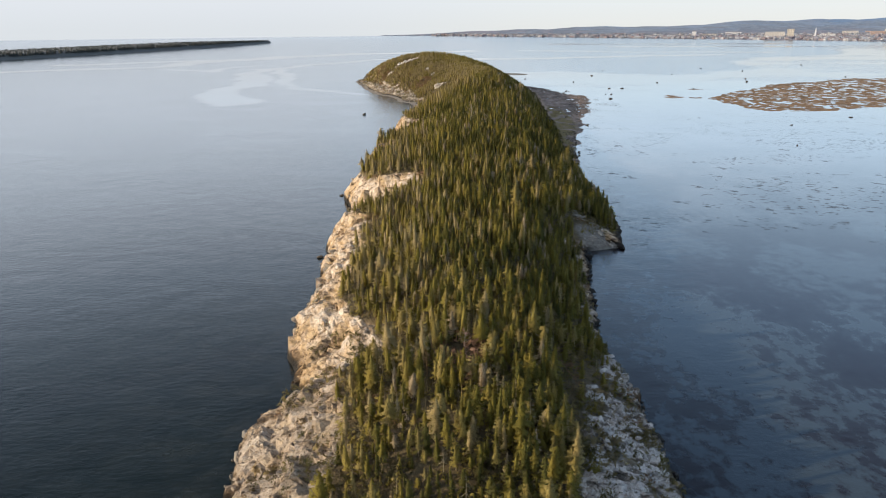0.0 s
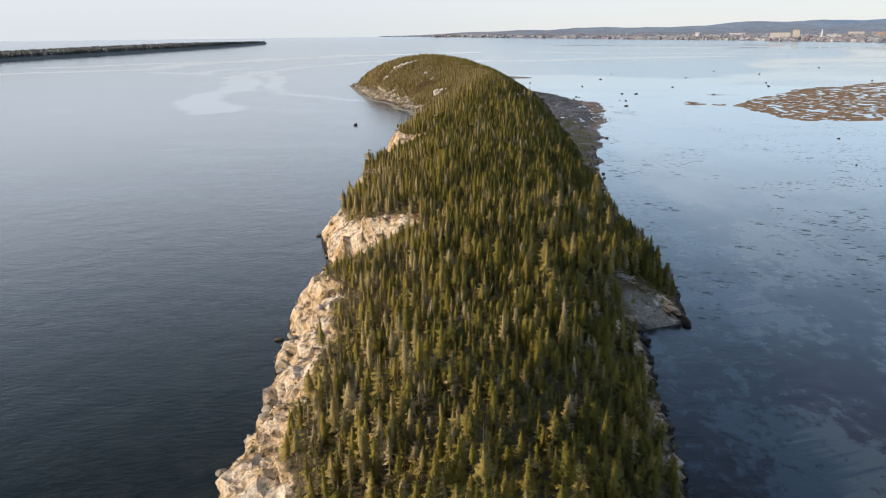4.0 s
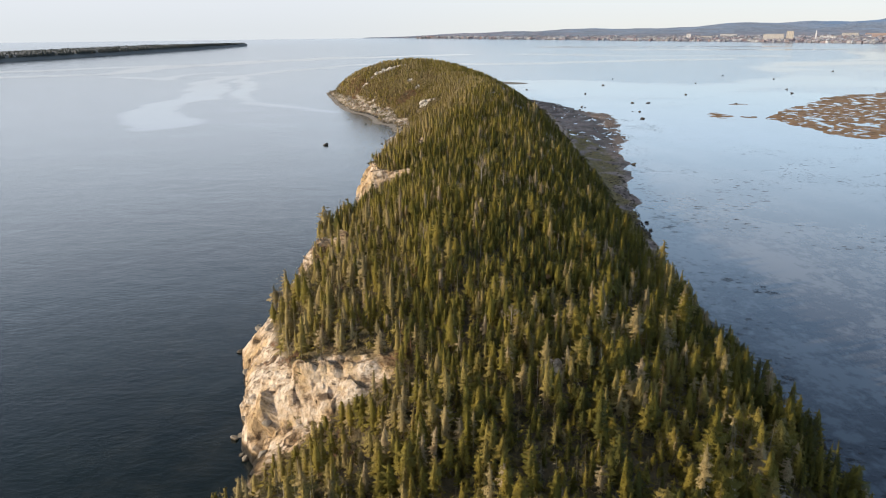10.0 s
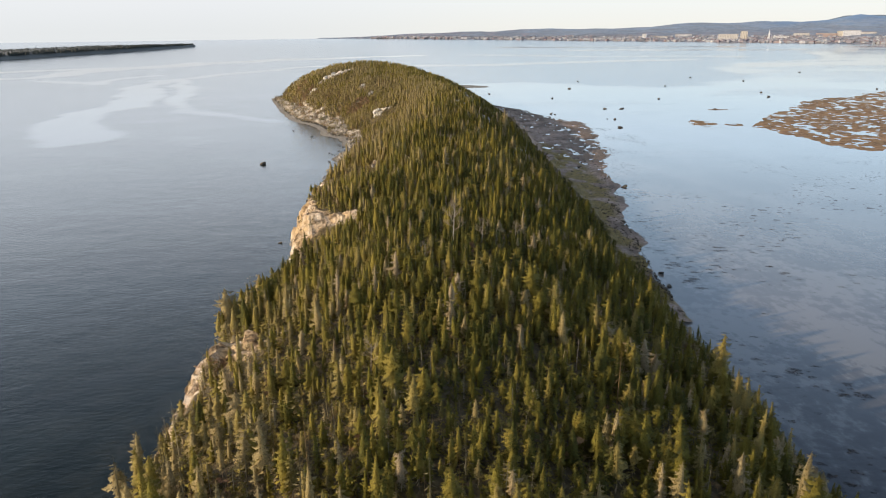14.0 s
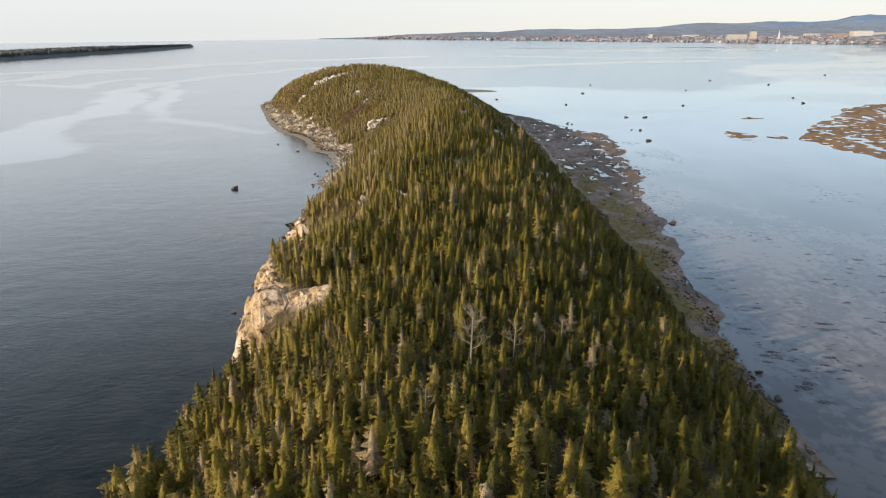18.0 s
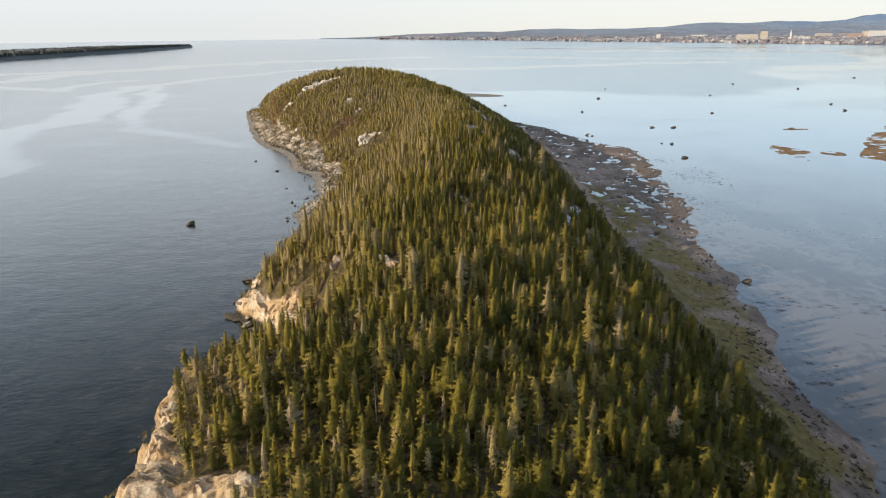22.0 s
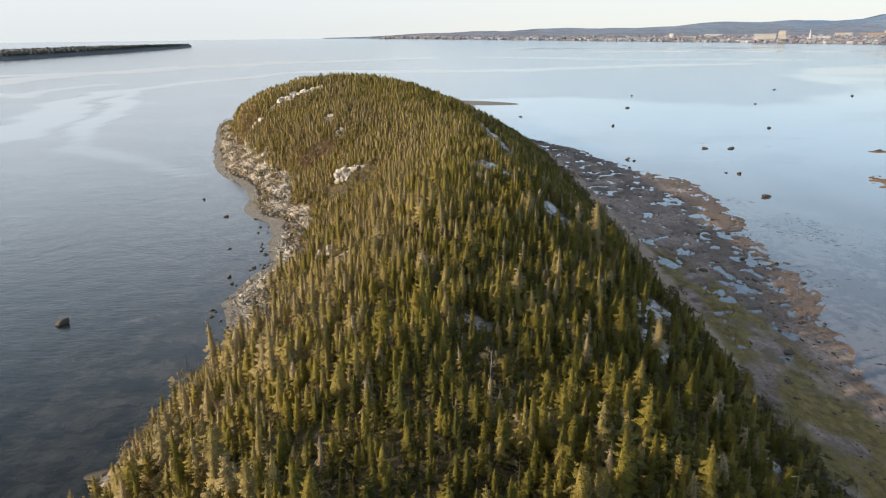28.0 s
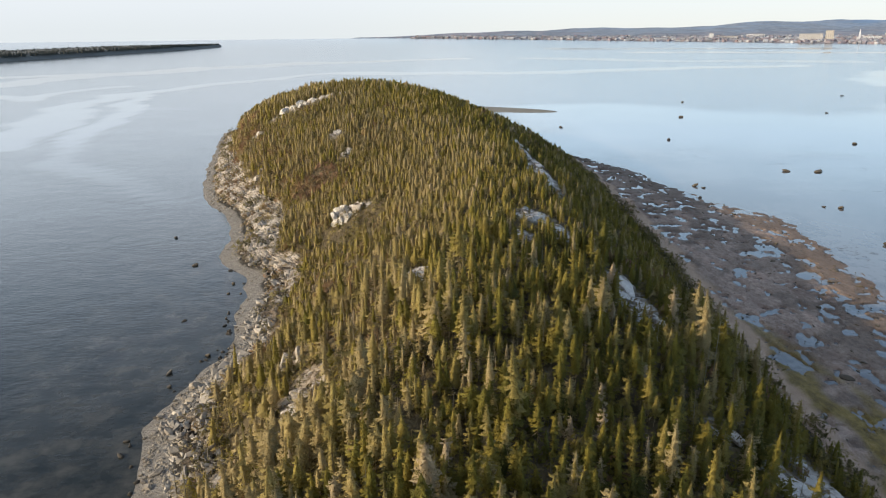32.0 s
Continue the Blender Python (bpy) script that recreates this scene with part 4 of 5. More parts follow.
        t.scale = (h * rnd.uniform(0.9, 1.2), h * rnd.uniform(0.9, 1.2), h)


# ---- bare broadleaf trees ----
def branches(bm, rnd, at, way, length, radius, depth):
    """A forking limb of tapered four-sided segments."""
    to = at + way * length
    side = way.orthogonal().normalized()
    other = way.cross(side).normalized()
    lo = [bm.verts.new(at + (side * math.cos(a) + other * math.sin(a)) * radius) for a in (0, 1.571, 3.142, 4.712)]
    hi = [bm.verts.new(to + (side * math.cos(a) + other * math.sin(a)) * radius * 0.62) for a in (0, 1.571, 3.142, 4.712)]
    for k in range(4):
        bm.faces.new((lo[k], lo[(k + 1) % 4], hi[(k + 1) % 4], hi[k]))
    if depth == 0:
        bm.faces.new(hi)
        return
    for _ in range(rnd.choice((2, 3, 3))):
        turn = Vector((rnd.gauss(0, 0.5), rnd.gauss(0, 0.5), rnd.uniform(0.0, 0.5)))
        branches(bm, rnd, at + way * length * rnd.uniform(0.7, 1.0), (way + turn).normalized(), length * rnd.uniform(0.6, 0.85), radius * 0.6, depth - 1)


TWIGS = plain("pale twigs", (0.19, 0.15, 0.105), (0.29, 0.235, 0.17), 1.0)


def bare_tree(x, y, high, seed, label):
    rnd = random.Random(seed)
    root = tagged(new("bare_tree"), label, "tree", "leafless trees in the wood")
    root.location = (x, y, float(ground_z(np.array([x]), np.array([y]))[0]) - 0.2)
    bm = bmesh.new()
    at, way = Vector((0, 0, 0)), Vector((0.05, 0, 1)).normalized()
    branches(bm, rnd, at, way, high * 0.82, high * 0.012, 0)
    part("trunk", bm, DEADBARK, root)
    for k in range(8):
        bm = bmesh.new()
        a = k * 2.4 + rnd.uniform(-0.5, 0.5)
        branches(bm, rnd, way * high * (0.40 + 0.055 * k), Vector((0.8 * math.cos(a), 0.8 * math.sin(a), rnd.uniform(0.1, 0.7))).normalized(), high * rnd.uniform(0.08, 0.14) * (1 - 0.04 * k), high * 0.0055, 5)
        part("limb", bm, TWIGS, root)
    return root


for x, y, high, seed, label in ((17, 416, 15.5, 3, "large leafless birch with pale spreading twigs"), (26, 426, 9, 4, "small leafless birch among the spruces"), (9, 402, 7, 5, "bare grey birch low in the wood"),
                                (37, 436, 8, 6, "leafless birch with a round twiggy crown"), (-3, 348, 7, 7, "dead forked tree leaning over spruces"), (46, 500, 8, 8, "thin leafless birch at the lee slope"),
                                (14, 300, 8, 9, "dead grey tree with tangled limbs"), (4, 129, 6, 10, "leafless tree with rusty twigs"), (60, 470, 8, 11, "pale bare birch near the mud flat"),
                                (-14, 660, 7, 12, "bare brown tree on the sunny bank"), (-16, 672, 6, 13, "thin bare tree above the beach"), (33, 590, 7, 14, "leafless birch on the ridge")):
    bare_tree(x, y, high, seed, label)

# ---- undergrowth ----
SHRUB = needle_material("brown undergrowth", (0.0, (0.05, 0.045, 0.018)), (0.35, (0.14, 0.122, 0.045)), (0.7, (0.25, 0.195, 0.095)), (0.88, (0.21, 0.12, 0.07)), (1.0, (0.48, 0.29, 0.215)), lacy=True, soft=True)


def bush(rnd, leaves):
    vs, fs, ns = [], [], []
    for _ in range(leaves):
        a, b = rnd.uniform(0, 6.283), rnd.uniform(0.05, 1.0)
        r = math.sqrt(1 - b * b) * rnd.uniform(0.7, 1.1)
        c = Vector((r * math.cos(a), r * math.sin(a), b * rnd.uniform(0.8, 1.2)))
        n = len(vs)
        for _ in range(3):
            vs.append(tuple(c + Vector((rnd.gauss(0, 0.19), rnd.gauss(0, 0.19), rnd.gauss(0, 0.21)))))
            ns.append(tuple((c + Vector((rnd.gauss(0, 0.25), rnd.gauss(0, 0.25), rnd.gauss(0, 0.25)))).normalized()))
        fs.append((n, n + 1, n + 2))
    return np.array(vs), np.array(fs), np.array(ns), np.zeros(len(vs))


bushes = [bush(rnd, 24) for _ in range(5)]
sx, sy = rng.uniform(-135, 115, 61000), rng.uniform(40, 1150, 61000)
sz, sb = ground_z(sx, sy), bare(sx, sy)
rim = np.minimum(sx - shore_left(sy), shore_right(sy) - sx)
on_lee = (sx > ridge_x(sy)) & (sy < 165)
sunny = (sy > 630) & (sx < ridge_x(sy) - 20)
chance = 1.0 * (np.hypot((sx - 4) / 6, (sy - 129) / 7) < 1) + 0.12 * on_lee + 0.3 * sunny + 0.25 * (sy < 130) + np.where(np.hypot((sx + 20) / 10, (sy - 841) / 14) < 1, 1.0, 0.0) + np.where(sb > 0.5, 0.10, np.where(rim < 35, 0.36, 0.26))
foot = (sy > 430) & (sy < 930) & (sx > ridge_x(sy)) & (rim > -0.8 + 3.0 * fbm(sx, sy, sx * 0, 14.0, 2, 104)) & (rim < 9)
chance = np.where(foot, 0.85, chance)
ok = (foot | (sz > 1.4) & (rim > np.where((sx < 0) & (sy < 330) & (sb > 0.5), 7, 2))) & (rng.random(len(sx)) < chance) & (strand(sx, sy) < 0.3)
sx, sy, sz, sunny, foot = sx[ok], sy[ok], np.maximum(sz[ok], 0.45), sunny[ok], foot[ok]
size = rng.uniform(0.7, 1.9, len(sx))
tone = np.clip(0.35 + 0.5 * fbm(sx, sy, sx * 0, 15.0, 2, 95) + rng.normal(0, 0.15, len(sx)), 0, 1)
tone = np.clip(tone + 0.22 * ease((sx - ridge_x(sy) - 12) / 25), 0, 0.95)
# tanner scrub towards the sun, part of it sunlight put into the tone
tone = np.clip(tone + 0.2 * ease((ridge_x(sy) - sx) / 30), 0, 0.9)
tone[foot] = np.clip(rng.normal(0.38, 0.2, foot.sum()), 0, 0.86)
large = rng.random(len(sx)) < 0.16
size[large] *= 1.7
tone[sunny] = np.clip(tone[sunny] + 0.02, 0, 0.85)
rusty = np.hypot((sx - 4) / 6, (sy - 129) / 7) < 1
heath = (np.hypot((sx + 80) / 10, (sy - 982) / 16) < 1) | (np.hypot((sx + 74) / 8, (sy - 948) / 14) < 1)
tone[heath] = rng.uniform(0.7, 0.95, heath.sum())
size[heath] *= 1.5
tone[rusty] = rng.uniform(0.8, 1.0, rusty.sum())
size[rusty] *= 1.25
red = np.hypot((sx + 20) / 10, (sy - 841) / 14) < 1
size[red] *= 1.3
tone[red] = rng.uniform(0.7, 0.95, red.sum())
sets = []
for k, kind in enumerate(bushes):
    m = np.arange(len(sx)) % 5 == k
    sets.append(spread(kind, np.stack([sx, sy, sz], 1)[m], size[m], size[m] * 1.1, tone[m], rng))
v, f, t = joined(sets)
tagged(new("undergrowth", mesh_from("undergrowth", v, f, SHRUB, False, {"tint": t})), "brown and olive scrub between the trees and rocks", "shrubs", kind="stuff")

# ---- rocks ----
def rock_mesh(rnd, flat=0.75, cuts=9, level=2, deep=0.5):
    """An angular unit boulder: a ball of 42 corners cut by random planes."""
    bm = bmesh.new()
    bmesh.ops.create_icosphere(bm, subdivisions=level, radius=1.0)
    for _ in range(cuts):
        n = Vector((rnd.gauss(0, 1), rnd.gauss(0, 1), rnd.gauss(0, 1))).normalized()
        d = rnd.uniform(deep, 0.85)
        for v in bm.verts:
            over = v.co.dot(n) - d
            if over > 0:
                v.co -= n * over
    for v in bm.verts:
        v.co.z *= flat
        v.co += Vector((rnd.gauss(0, 0.02), rnd.gauss(0, 0.02), rnd.gauss(0, 0.02)))
    me = bpy.data.meshes.new("boulder")
    bm.to_mesh(me)
    bm.free()
    return me


def stone_material(name, a, b_col):
    mat, nt, b = material(name)
    p = place(nt)
    info = nt.nodes.new("ShaderNodeObjectInfo")
    col = mix(nt, ntex(nt, p, 1.1, 8, 0.7), a, b_col)
    tone = ramp(nt, info.outputs["Random"], (0.0, (0.7, 0.7, 0.72)), (1.0, (1.2, 1.15, 1.05)))
    z, x, y = height_of(nt)
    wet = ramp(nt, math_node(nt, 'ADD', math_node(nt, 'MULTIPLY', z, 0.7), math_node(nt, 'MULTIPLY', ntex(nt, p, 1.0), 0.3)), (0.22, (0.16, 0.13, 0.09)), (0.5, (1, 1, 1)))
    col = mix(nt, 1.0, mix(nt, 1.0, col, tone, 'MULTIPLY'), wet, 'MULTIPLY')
    nt.links.new(col, b.inputs["Base Color"])
    b.inputs["Roughness"].default_value = 0.85
    bump(nt, b, ntex(nt, p, 2.5, 8, 0.7), 0.7, 0.2)
    return mat


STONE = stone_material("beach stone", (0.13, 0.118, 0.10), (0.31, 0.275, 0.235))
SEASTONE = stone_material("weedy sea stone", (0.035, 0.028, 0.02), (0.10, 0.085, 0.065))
rnd = random.Random(21)
beach_meshes = [rock_mesh(rnd, rnd.uniform(0.55, 0.9), 15, 2, 0.35) for _ in range(8)]
sea_meshes = [rock_mesh(rnd, rnd.uniform(0.55, 0.75), 6) for _ in range(5)]
for me in beach_meshes:
    me.materials.append(STONE)
for me in sea_meshes:
    me.materials.append(SEASTONE)


def boulder(me, x, y, z, size, label, group, rnd, name="boulder"):
    ob = tagged(new(name, me), label, "boulder", group)
    ob.matrix_basis = pose(x, y, z, rnd.uniform(-25, 25), rnd.uniform(-25, 25), rnd.uniform(0, 360))
    ob.scale = (size * rnd.uniform(0.9, 1.5), size * rnd.uniform(0.7, 1.0), size * rnd.uniform(0.7, 1.0))
    return ob


# boulders that stand in the water, x, y, half size
for x, y, size in ((-74, 675.5, 2.6), (190, 797, 2.0), (219, 930, 2.6), (235, 927, 2.9), (203, 850, 1.9), (320, 907, 2.2), (433, 1012, 2.2), (453, 1066, 2.4), (307, 1015, 2.2), (284, 570, 1.6), (357, 614, 1.8),
                   (241, 472, 1.3), (-44.5, 242, 1.5), (-50, 340, 1.6), (-55, 789, 1.5), (-73, 823, 1.3), (-36.5, 710, 1.2), (245, 1167, 2.6), (193, 1044, 2.0), (131, 1115, 2.6), (157, 898, 2.4), (160, 894, 1.6),
                   (197, 853, 1.3), (-34, 677, 1.0), (-41, 507, 1.1), (-43, 741, 0.9), (-37, 770, 0.9), (-50, 850, 1.0), (520, 1240, 2.6), (610, 1080, 2.2), (700, 1400, 3.0), (480, 1330, 2.5), (380, 1180, 2.4), (290, 1290, 2.2)):
    boulder(rnd.choice(sea_meshes), x, y, size * 0.1, size * 0.8, "dark weed-covered boulder standing in shallow water", "boulders in the water", rnd)
# boulders on the mud
for x, y, size in ((121, 584, 1.7), (90, 456, 1.0), (88, 444, 1.1), (113, 640, 1.2), (105, 625, 1.0), (130, 690, 1.0), (118, 700, 1.3), (140, 750, 0.9), (99, 520, 0.7), (104, 547, 0.8), (150, 800, 1.0), (95, 492, 0.7)):
    boulder(rnd.choice(sea_meshes), x, y, 0.35, size, "brown boulder on the tidal mud", "boulders on the mud", rnd)

# tumbled rocks of the sunny beach and of the cliff foot
count = 0
while count < 230:
    y = rnd.choice((rnd.uniform(645, 720), rnd.uniform(645, 720), rnd.uniform(720, 900)))
    d = rnd.uniform(0, 1) ** 0.7 * np.interp(y, [645, 720, 790, 900], [17, 9, 18, 20])
    x = float(shore_left(y)) + d
    if y > 715 and d < 6 or (730 < y < 790 and d < 9):
        continue
    z = float(ground_z(np.array([x]), np.array([y]))[0])
    size = min(1.9, 0.45 + rnd.expovariate(1 / 0.45))
    boulder(rnd.choice(beach_meshes), x, y, max(z, 0.0) + size * 0.15, size, "angular grey-beige rock tumbled on the beach", "rocks of the beach", rnd, "beach_rock")
    count += 1
for y0, y1, n, reach in ((110, 150, 14, 8), (165, 215, 16, 9), (205, 235, 10, 7), (262, 345, 22, 8), (455, 500, 8, 4), (556, 604, 18, 6)):
    for _ in range(n):
        y = rnd.uniform(y0, y1)
        x = float(shore_left(y)) + rnd.uniform(-0.5, reach)
        z = float(ground_z(np.array([x]), np.array([y]))[0])
        size = rnd.uniform(0.6, 1.9)
        boulder(rnd.choice(beach_meshes), x, y, max(z, 0) + size * 0.1, size, "weathered beige rock block at the cliff foot", "rocks at the cliff foot", rnd)

PALEROCK = plain("pale quartz rock", (0.28, 0.24, 0.20), (0.80, 0.74, 0.66), 0.6, 0.9, 1.0, 0.9)
# blocks that stand out of the bare outcrops
crag_meshes = [rock_mesh(rnd, rnd.uniform(0.8, 1.1), 16, 3, 0.38) for _ in range(8)]
for me in crag_meshes:
    me.materials.append(ROCK)
pale_meshes = [rock_mesh(rnd, rnd.uniform(0.8, 1.1), 16, 3, 0.38) for _ in range(4)]
for me in pale_meshes:
    me.materials.append(PALEROCK)
for cx, cy, rx, ry in OUTCROPS:
    for _ in range(int(3 + rx * ry / 9) if cx < 40 else 0):
        x, y = cx + rnd.uniform(-0.7, 0.7) * rx, cy + rnd.uniform(-0.8, 0.6) * ry
        z = float(ground_z(np.array([x]), np.array([y]))[0])
        size = rnd.uniform(0.9, 1.5) * min(rx, ry, 7) ** 0.5 * (1.25 if cy > 940 else 1.0)
        ob = tagged(new("rock_block", rnd.choice(pale_meshes if cy > 860 else crag_meshes)), "pale weathered rock block of a bare outcrop", "rock", "blocks of the outcrops")
        ob.matrix_basis = pose(x, y, z + size * 0.1, rnd.uniform(-15, 15), rnd.uniform(-15, 15), rnd.uniform(0, 360))
        ob.scale = (size * rnd.uniform(0.8, 1.3), size * rnd.uniform(0.7, 1.1), size * rnd.uniform(0.7, 1.1))

def rock_block(x, y, size, tall, label, group, sink=0.1):
    z = float(ground_z(np.array([x]), np.array([y]))[0])
    ob = tagged(new("rock_block", rnd.choice(crag_meshes)), label, "rock", group)
    ob.matrix_basis = pose(x, y, max(z, 0) + size * sink, rnd.uniform(-15, 15), rnd.uniform(-15, 15), rnd.uniform(0, 360))
    ob.scale = (size * rnd.uniform(0.8, 1.4), size * rnd.uniform(0.7, 1.1), size * tall * rnd.uniform(0.7, 1.1))


# long bare slabs on the lee shoulder of the ridge: x, y, half length, half width
ledge_meshes = [rock_mesh(rnd, 0.8, 7, 3, 0.6) for _ in range(4)]
for me in ledge_meshes:
    me.materials.append(ROCK)
for x, y, length, wide in ((63.5, 785, 15, 4.2), (63.8, 812, 15, 3.6), (63.2, 838, 14, 3.0), (63.6, 864, 12, 2.4), (51, 738, 5, 4), (57, 727, 6, 3.6), (47, 719, 3.5, 2.8), (68, 706, 8, 3.4), (71, 694, 7, 3), (75, 630, 7, 3), (73, 657, 4, 2.4), (82, 648, 5, 3)):
    z = float(ground_z(np.array([x]), np.array([y]))[0])
    ob = tagged(new("bedrock_ledge", rnd.choice(ledge_meshes)), "smooth grey bedrock ledge bared on the lee slope", "rock", "ledges of the lee slope")
    ob.matrix_basis = pose(x, y, z + 0.2, rnd.uniform(-4, 4), 20, rnd.uniform(-6, 6))
    ob.scale = (wide * 0.62, length * 0.95, 1.2 if length > 6.5 else 0.75)
for x, y, size in ((-53, 878, 2.8), (-51, 881, 2.2), (-55, 874, 2.0), (-49.5, 876, 1.7), (-60, 893, 1.8), (-47, 866, 1.6)):
    rock_block(x, y, size, 1.1, "orange-tinged crag at the foot of the bank", "crags above the beach")
# the tan ledge that closes the cove
for x, y, high, length, wide in ((62.0, 260.5, 3.4, 6.5, 2.0), (63.8, 257.5, 3.0, 8.5, 2.0), (65.5, 255.0, 1.9, 8.5, 1.7), (62.5, 254.0, 1.8, 3.5, 1.6)):
    ob = tagged(new("bedrock_ledge", rnd.choice(ledge_meshes)), "tan bedrock slab of the ledge that closes the cove", "rock", "ledge of the cove")
    ob.matrix_basis = pose(x, y, high - 0.7, 6, 22, 14)
    ob.scale = (wide, length, 1.7)
# the pale cliff that faces south on the headland slope
for k in range(24):
    row = k // 8
    x = -6.2 + (k % 8) * 1.8 + rnd.uniform(-0.4, 0.4)
    y = 790.0 - 1.8 * row + rnd.uniform(-0.6, 0.6)
    z = float(ground_z(np.array([0.6]), np.array([790.0]))[0]) + 0.1 * x - 1.6 * row
    ob = tagged(new("rock_block", rnd.choice(pale_meshes)), "white rock block of a small cliff in the wood", "rock", "blocks of the small cliff")
    ob.matrix_basis = pose(x, y, z + 0.4, rnd.uniform(-14, 14), rnd.uniform(-14, 14), rnd.uniform(0, 360))
    ob.scale = (rnd.uniform(1.5, 2.6), rnd.uniform(1.3, 2.0), rnd.uniform(2.0, 3.2))

for x, y, size in ((1.5, 668, 1.8), (3.4, 669.5, 1.5), (4.6, 671, 1.2), (2.2, 666, 1.1)):
    rock_block(x, y, size, 1.3, "small pale crag that stands out of the wood", "crags in the wood", 0.6)

# broken blocks on the bare ends of the island
for _ in range(120):
    y = rnd.uniform(66, 158)
    x = float(shore_right(y)) - rnd.uniform(1, 22)
    if float(bare(np.array([x]), np.array([y]))[0]) > 0.4:
        rock_block(x, y, rnd.uniform(0.5, 1.7), 0.7, "angular grey bedrock block on the bare slope", "blocks of the grey slope")
for _ in range(45):
    y = rnd.choice((rnd.uniform(66, 215), rnd.uniform(66, 215), rnd.uniform(215, 395)))
    x = float(shore_left(y)) + rnd.uniform(1, 17)
    if float(bare(np.array([x]), np.array([y]))[0]) > 0.5:
        rock_block(x, y, rnd.uniform(0.5, 1.5), 0.8, "angular beige rock block on the cliff slope", "blocks of the cliff", 0.0)

for _ in range(16):
    y = rnd.uniform(562, 604)
    x = float(shore_left(y)) + rnd.uniform(-2.5, 1.5)
    ob = boulder(rnd.choice(sea_meshes), x, y, 0.25, rnd.uniform(1.4, 3.0), "flat dark rock ledge at the water's edge", "ledges at the cliff foot", rnd)
    ob.scale.z = 0.7

# shattered rock on the cliffs and bare slopes, joined
def chip(rnd, corners=11):
    """An angular block: the hull of points strewn over a box."""
    bm = bmesh.new()
    for _ in range(corners):
        p = [rnd.uniform(-1, 1) for _ in range(3)]
        p[rnd.randrange(3)] = rnd.choice((-1, 1))
        bm.verts.new((p[0], p[1], p[2]))
    bmesh.ops.convex_hull(bm, input=bm.verts[:])
    bmesh.ops.delete(bm, geom=[v for v in bm.verts if not v.link_faces], context='VERTS')
    bmesh.ops.triangulate(bm, faces=bm.faces[:])
    bm.verts.ensure_lookup_table()
    v, f = np.array([v.co[:] for v in bm.verts]), np.array([[w.index for w in q.verts] for q in bm.faces])
    bm.free()
    return v, f


def strew(kinds, at, size, yaw, rng):
    """Blocks that all dip with the beds, a little unruly."""
    sets = []
    for k, (v, f) in enumerate(kinds):
        m = np.arange(len(at)) % len(kinds) == k
        n = m.sum()
        a, b, c = yaw + rng.normal(0, 0.35, n), 0.35 + rng.normal(0, 0.2, n), rng.normal(0, 0.2, n)
        s = size[m][:, None] * np.array([[1.0, 1.5, 0.62]]) * rng.uniform(0.65, 1.3, (n, 3))
        q = v[None] * s[:, None]
        x, y, z = q[..., 0], q[..., 1], q[..., 2]
        x, z = x * np.cos(b)[:, None] + z * np.sin(b)[:, None], z * np.cos(b)[:, None] - x * np.sin(b)[:, None]
        y, z = y * np.cos(c)[:, None] - z * np.sin(c)[:, None], z * np.cos(c)[:, None] + y * np.sin(c)[:, None]
        x, y = x * np.cos(a)[:, None] - y * np.sin(a)[:, None], y * np.cos(a)[:, None] + x * np.sin(a)[:, None]
        w = np.stack([x, y, z], 2) + at[m][:, None]
        sets.append((w.reshape(-1, 3), (f[None] + (np.arange(n) * len(v))[:, None, None]).reshape(-1, 3), np.zeros(n)))
    return joined(sets)


chips = [chip(rnd, rnd.choice((10, 12, 14))) for _ in range(10)]
pr = np.random.default_rng(31)
naked = BARE_POINTS[(BARE_POINTS[:, 4] > 0.55) & (BARE_POINTS[:, 2] > 0.2)]
naked = naked[(naked[:, 1] < 225) | (pr.random(len(naked)) < 0.35)]
for label, sel, n, small_size, yaw in (("shattered beige rock on the sea cliffs", (naked[:, 3] < ridge_x(naked[:, 1])) & (naked[:, 1] < 620), 2600, 0.17, 0.5),
                                       ("broken grey bedrock on the lee slope", (naked[:, 3] > ridge_x(naked[:, 1])) & (naked[:, 1] < 300), 3000, 0.40, -0.7)):
    pool = naked[sel]
    at = pool[pr.integers(0, len(pool), n), :3] + pr.normal(0, 0.3, (n, 3)) - [0, 0, 0.12]
    v, f, t = strew(chips, at, np.clip(pr.lognormal(math.log(small_size), 0.5, n), 0.1, 1.1), yaw, pr)
    tagged(new("shattered_rock", mesh_from("shattered_rock", v, f, BROKEN)), label, "rocks", kind="stuff")

def rubble_material():
    mat, nt, b = material("beach rubble")
    p = place(nt)
    geo = nt.nodes.new("ShaderNodeNewGeometry")
    col = mix(nt, ntex(nt, p, 0.9, 7, 0.7), (0.165, 0.155, 0.142), (0.37, 0.34, 0.305))
    col = mix(nt, 1.0, col, ramp(nt, geo.outputs["Random Per Island"], (0.0, (0.5, 0.5, 0.5)), (0.6, (1, 0.98, 0.95)), (1.0, (1.4, 1.33, 1.22))), 'MULTIPLY')
    z, x, y = height_of(nt)
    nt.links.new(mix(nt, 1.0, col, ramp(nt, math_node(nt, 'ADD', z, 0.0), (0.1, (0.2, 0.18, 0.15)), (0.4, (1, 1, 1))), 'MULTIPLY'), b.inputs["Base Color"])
    b.inputs["Roughness"].default_value = 0.88
    bump(nt, b, ntex(nt, p, 2.5, 7, 0.7), 0.6, 0.15)
    return mat


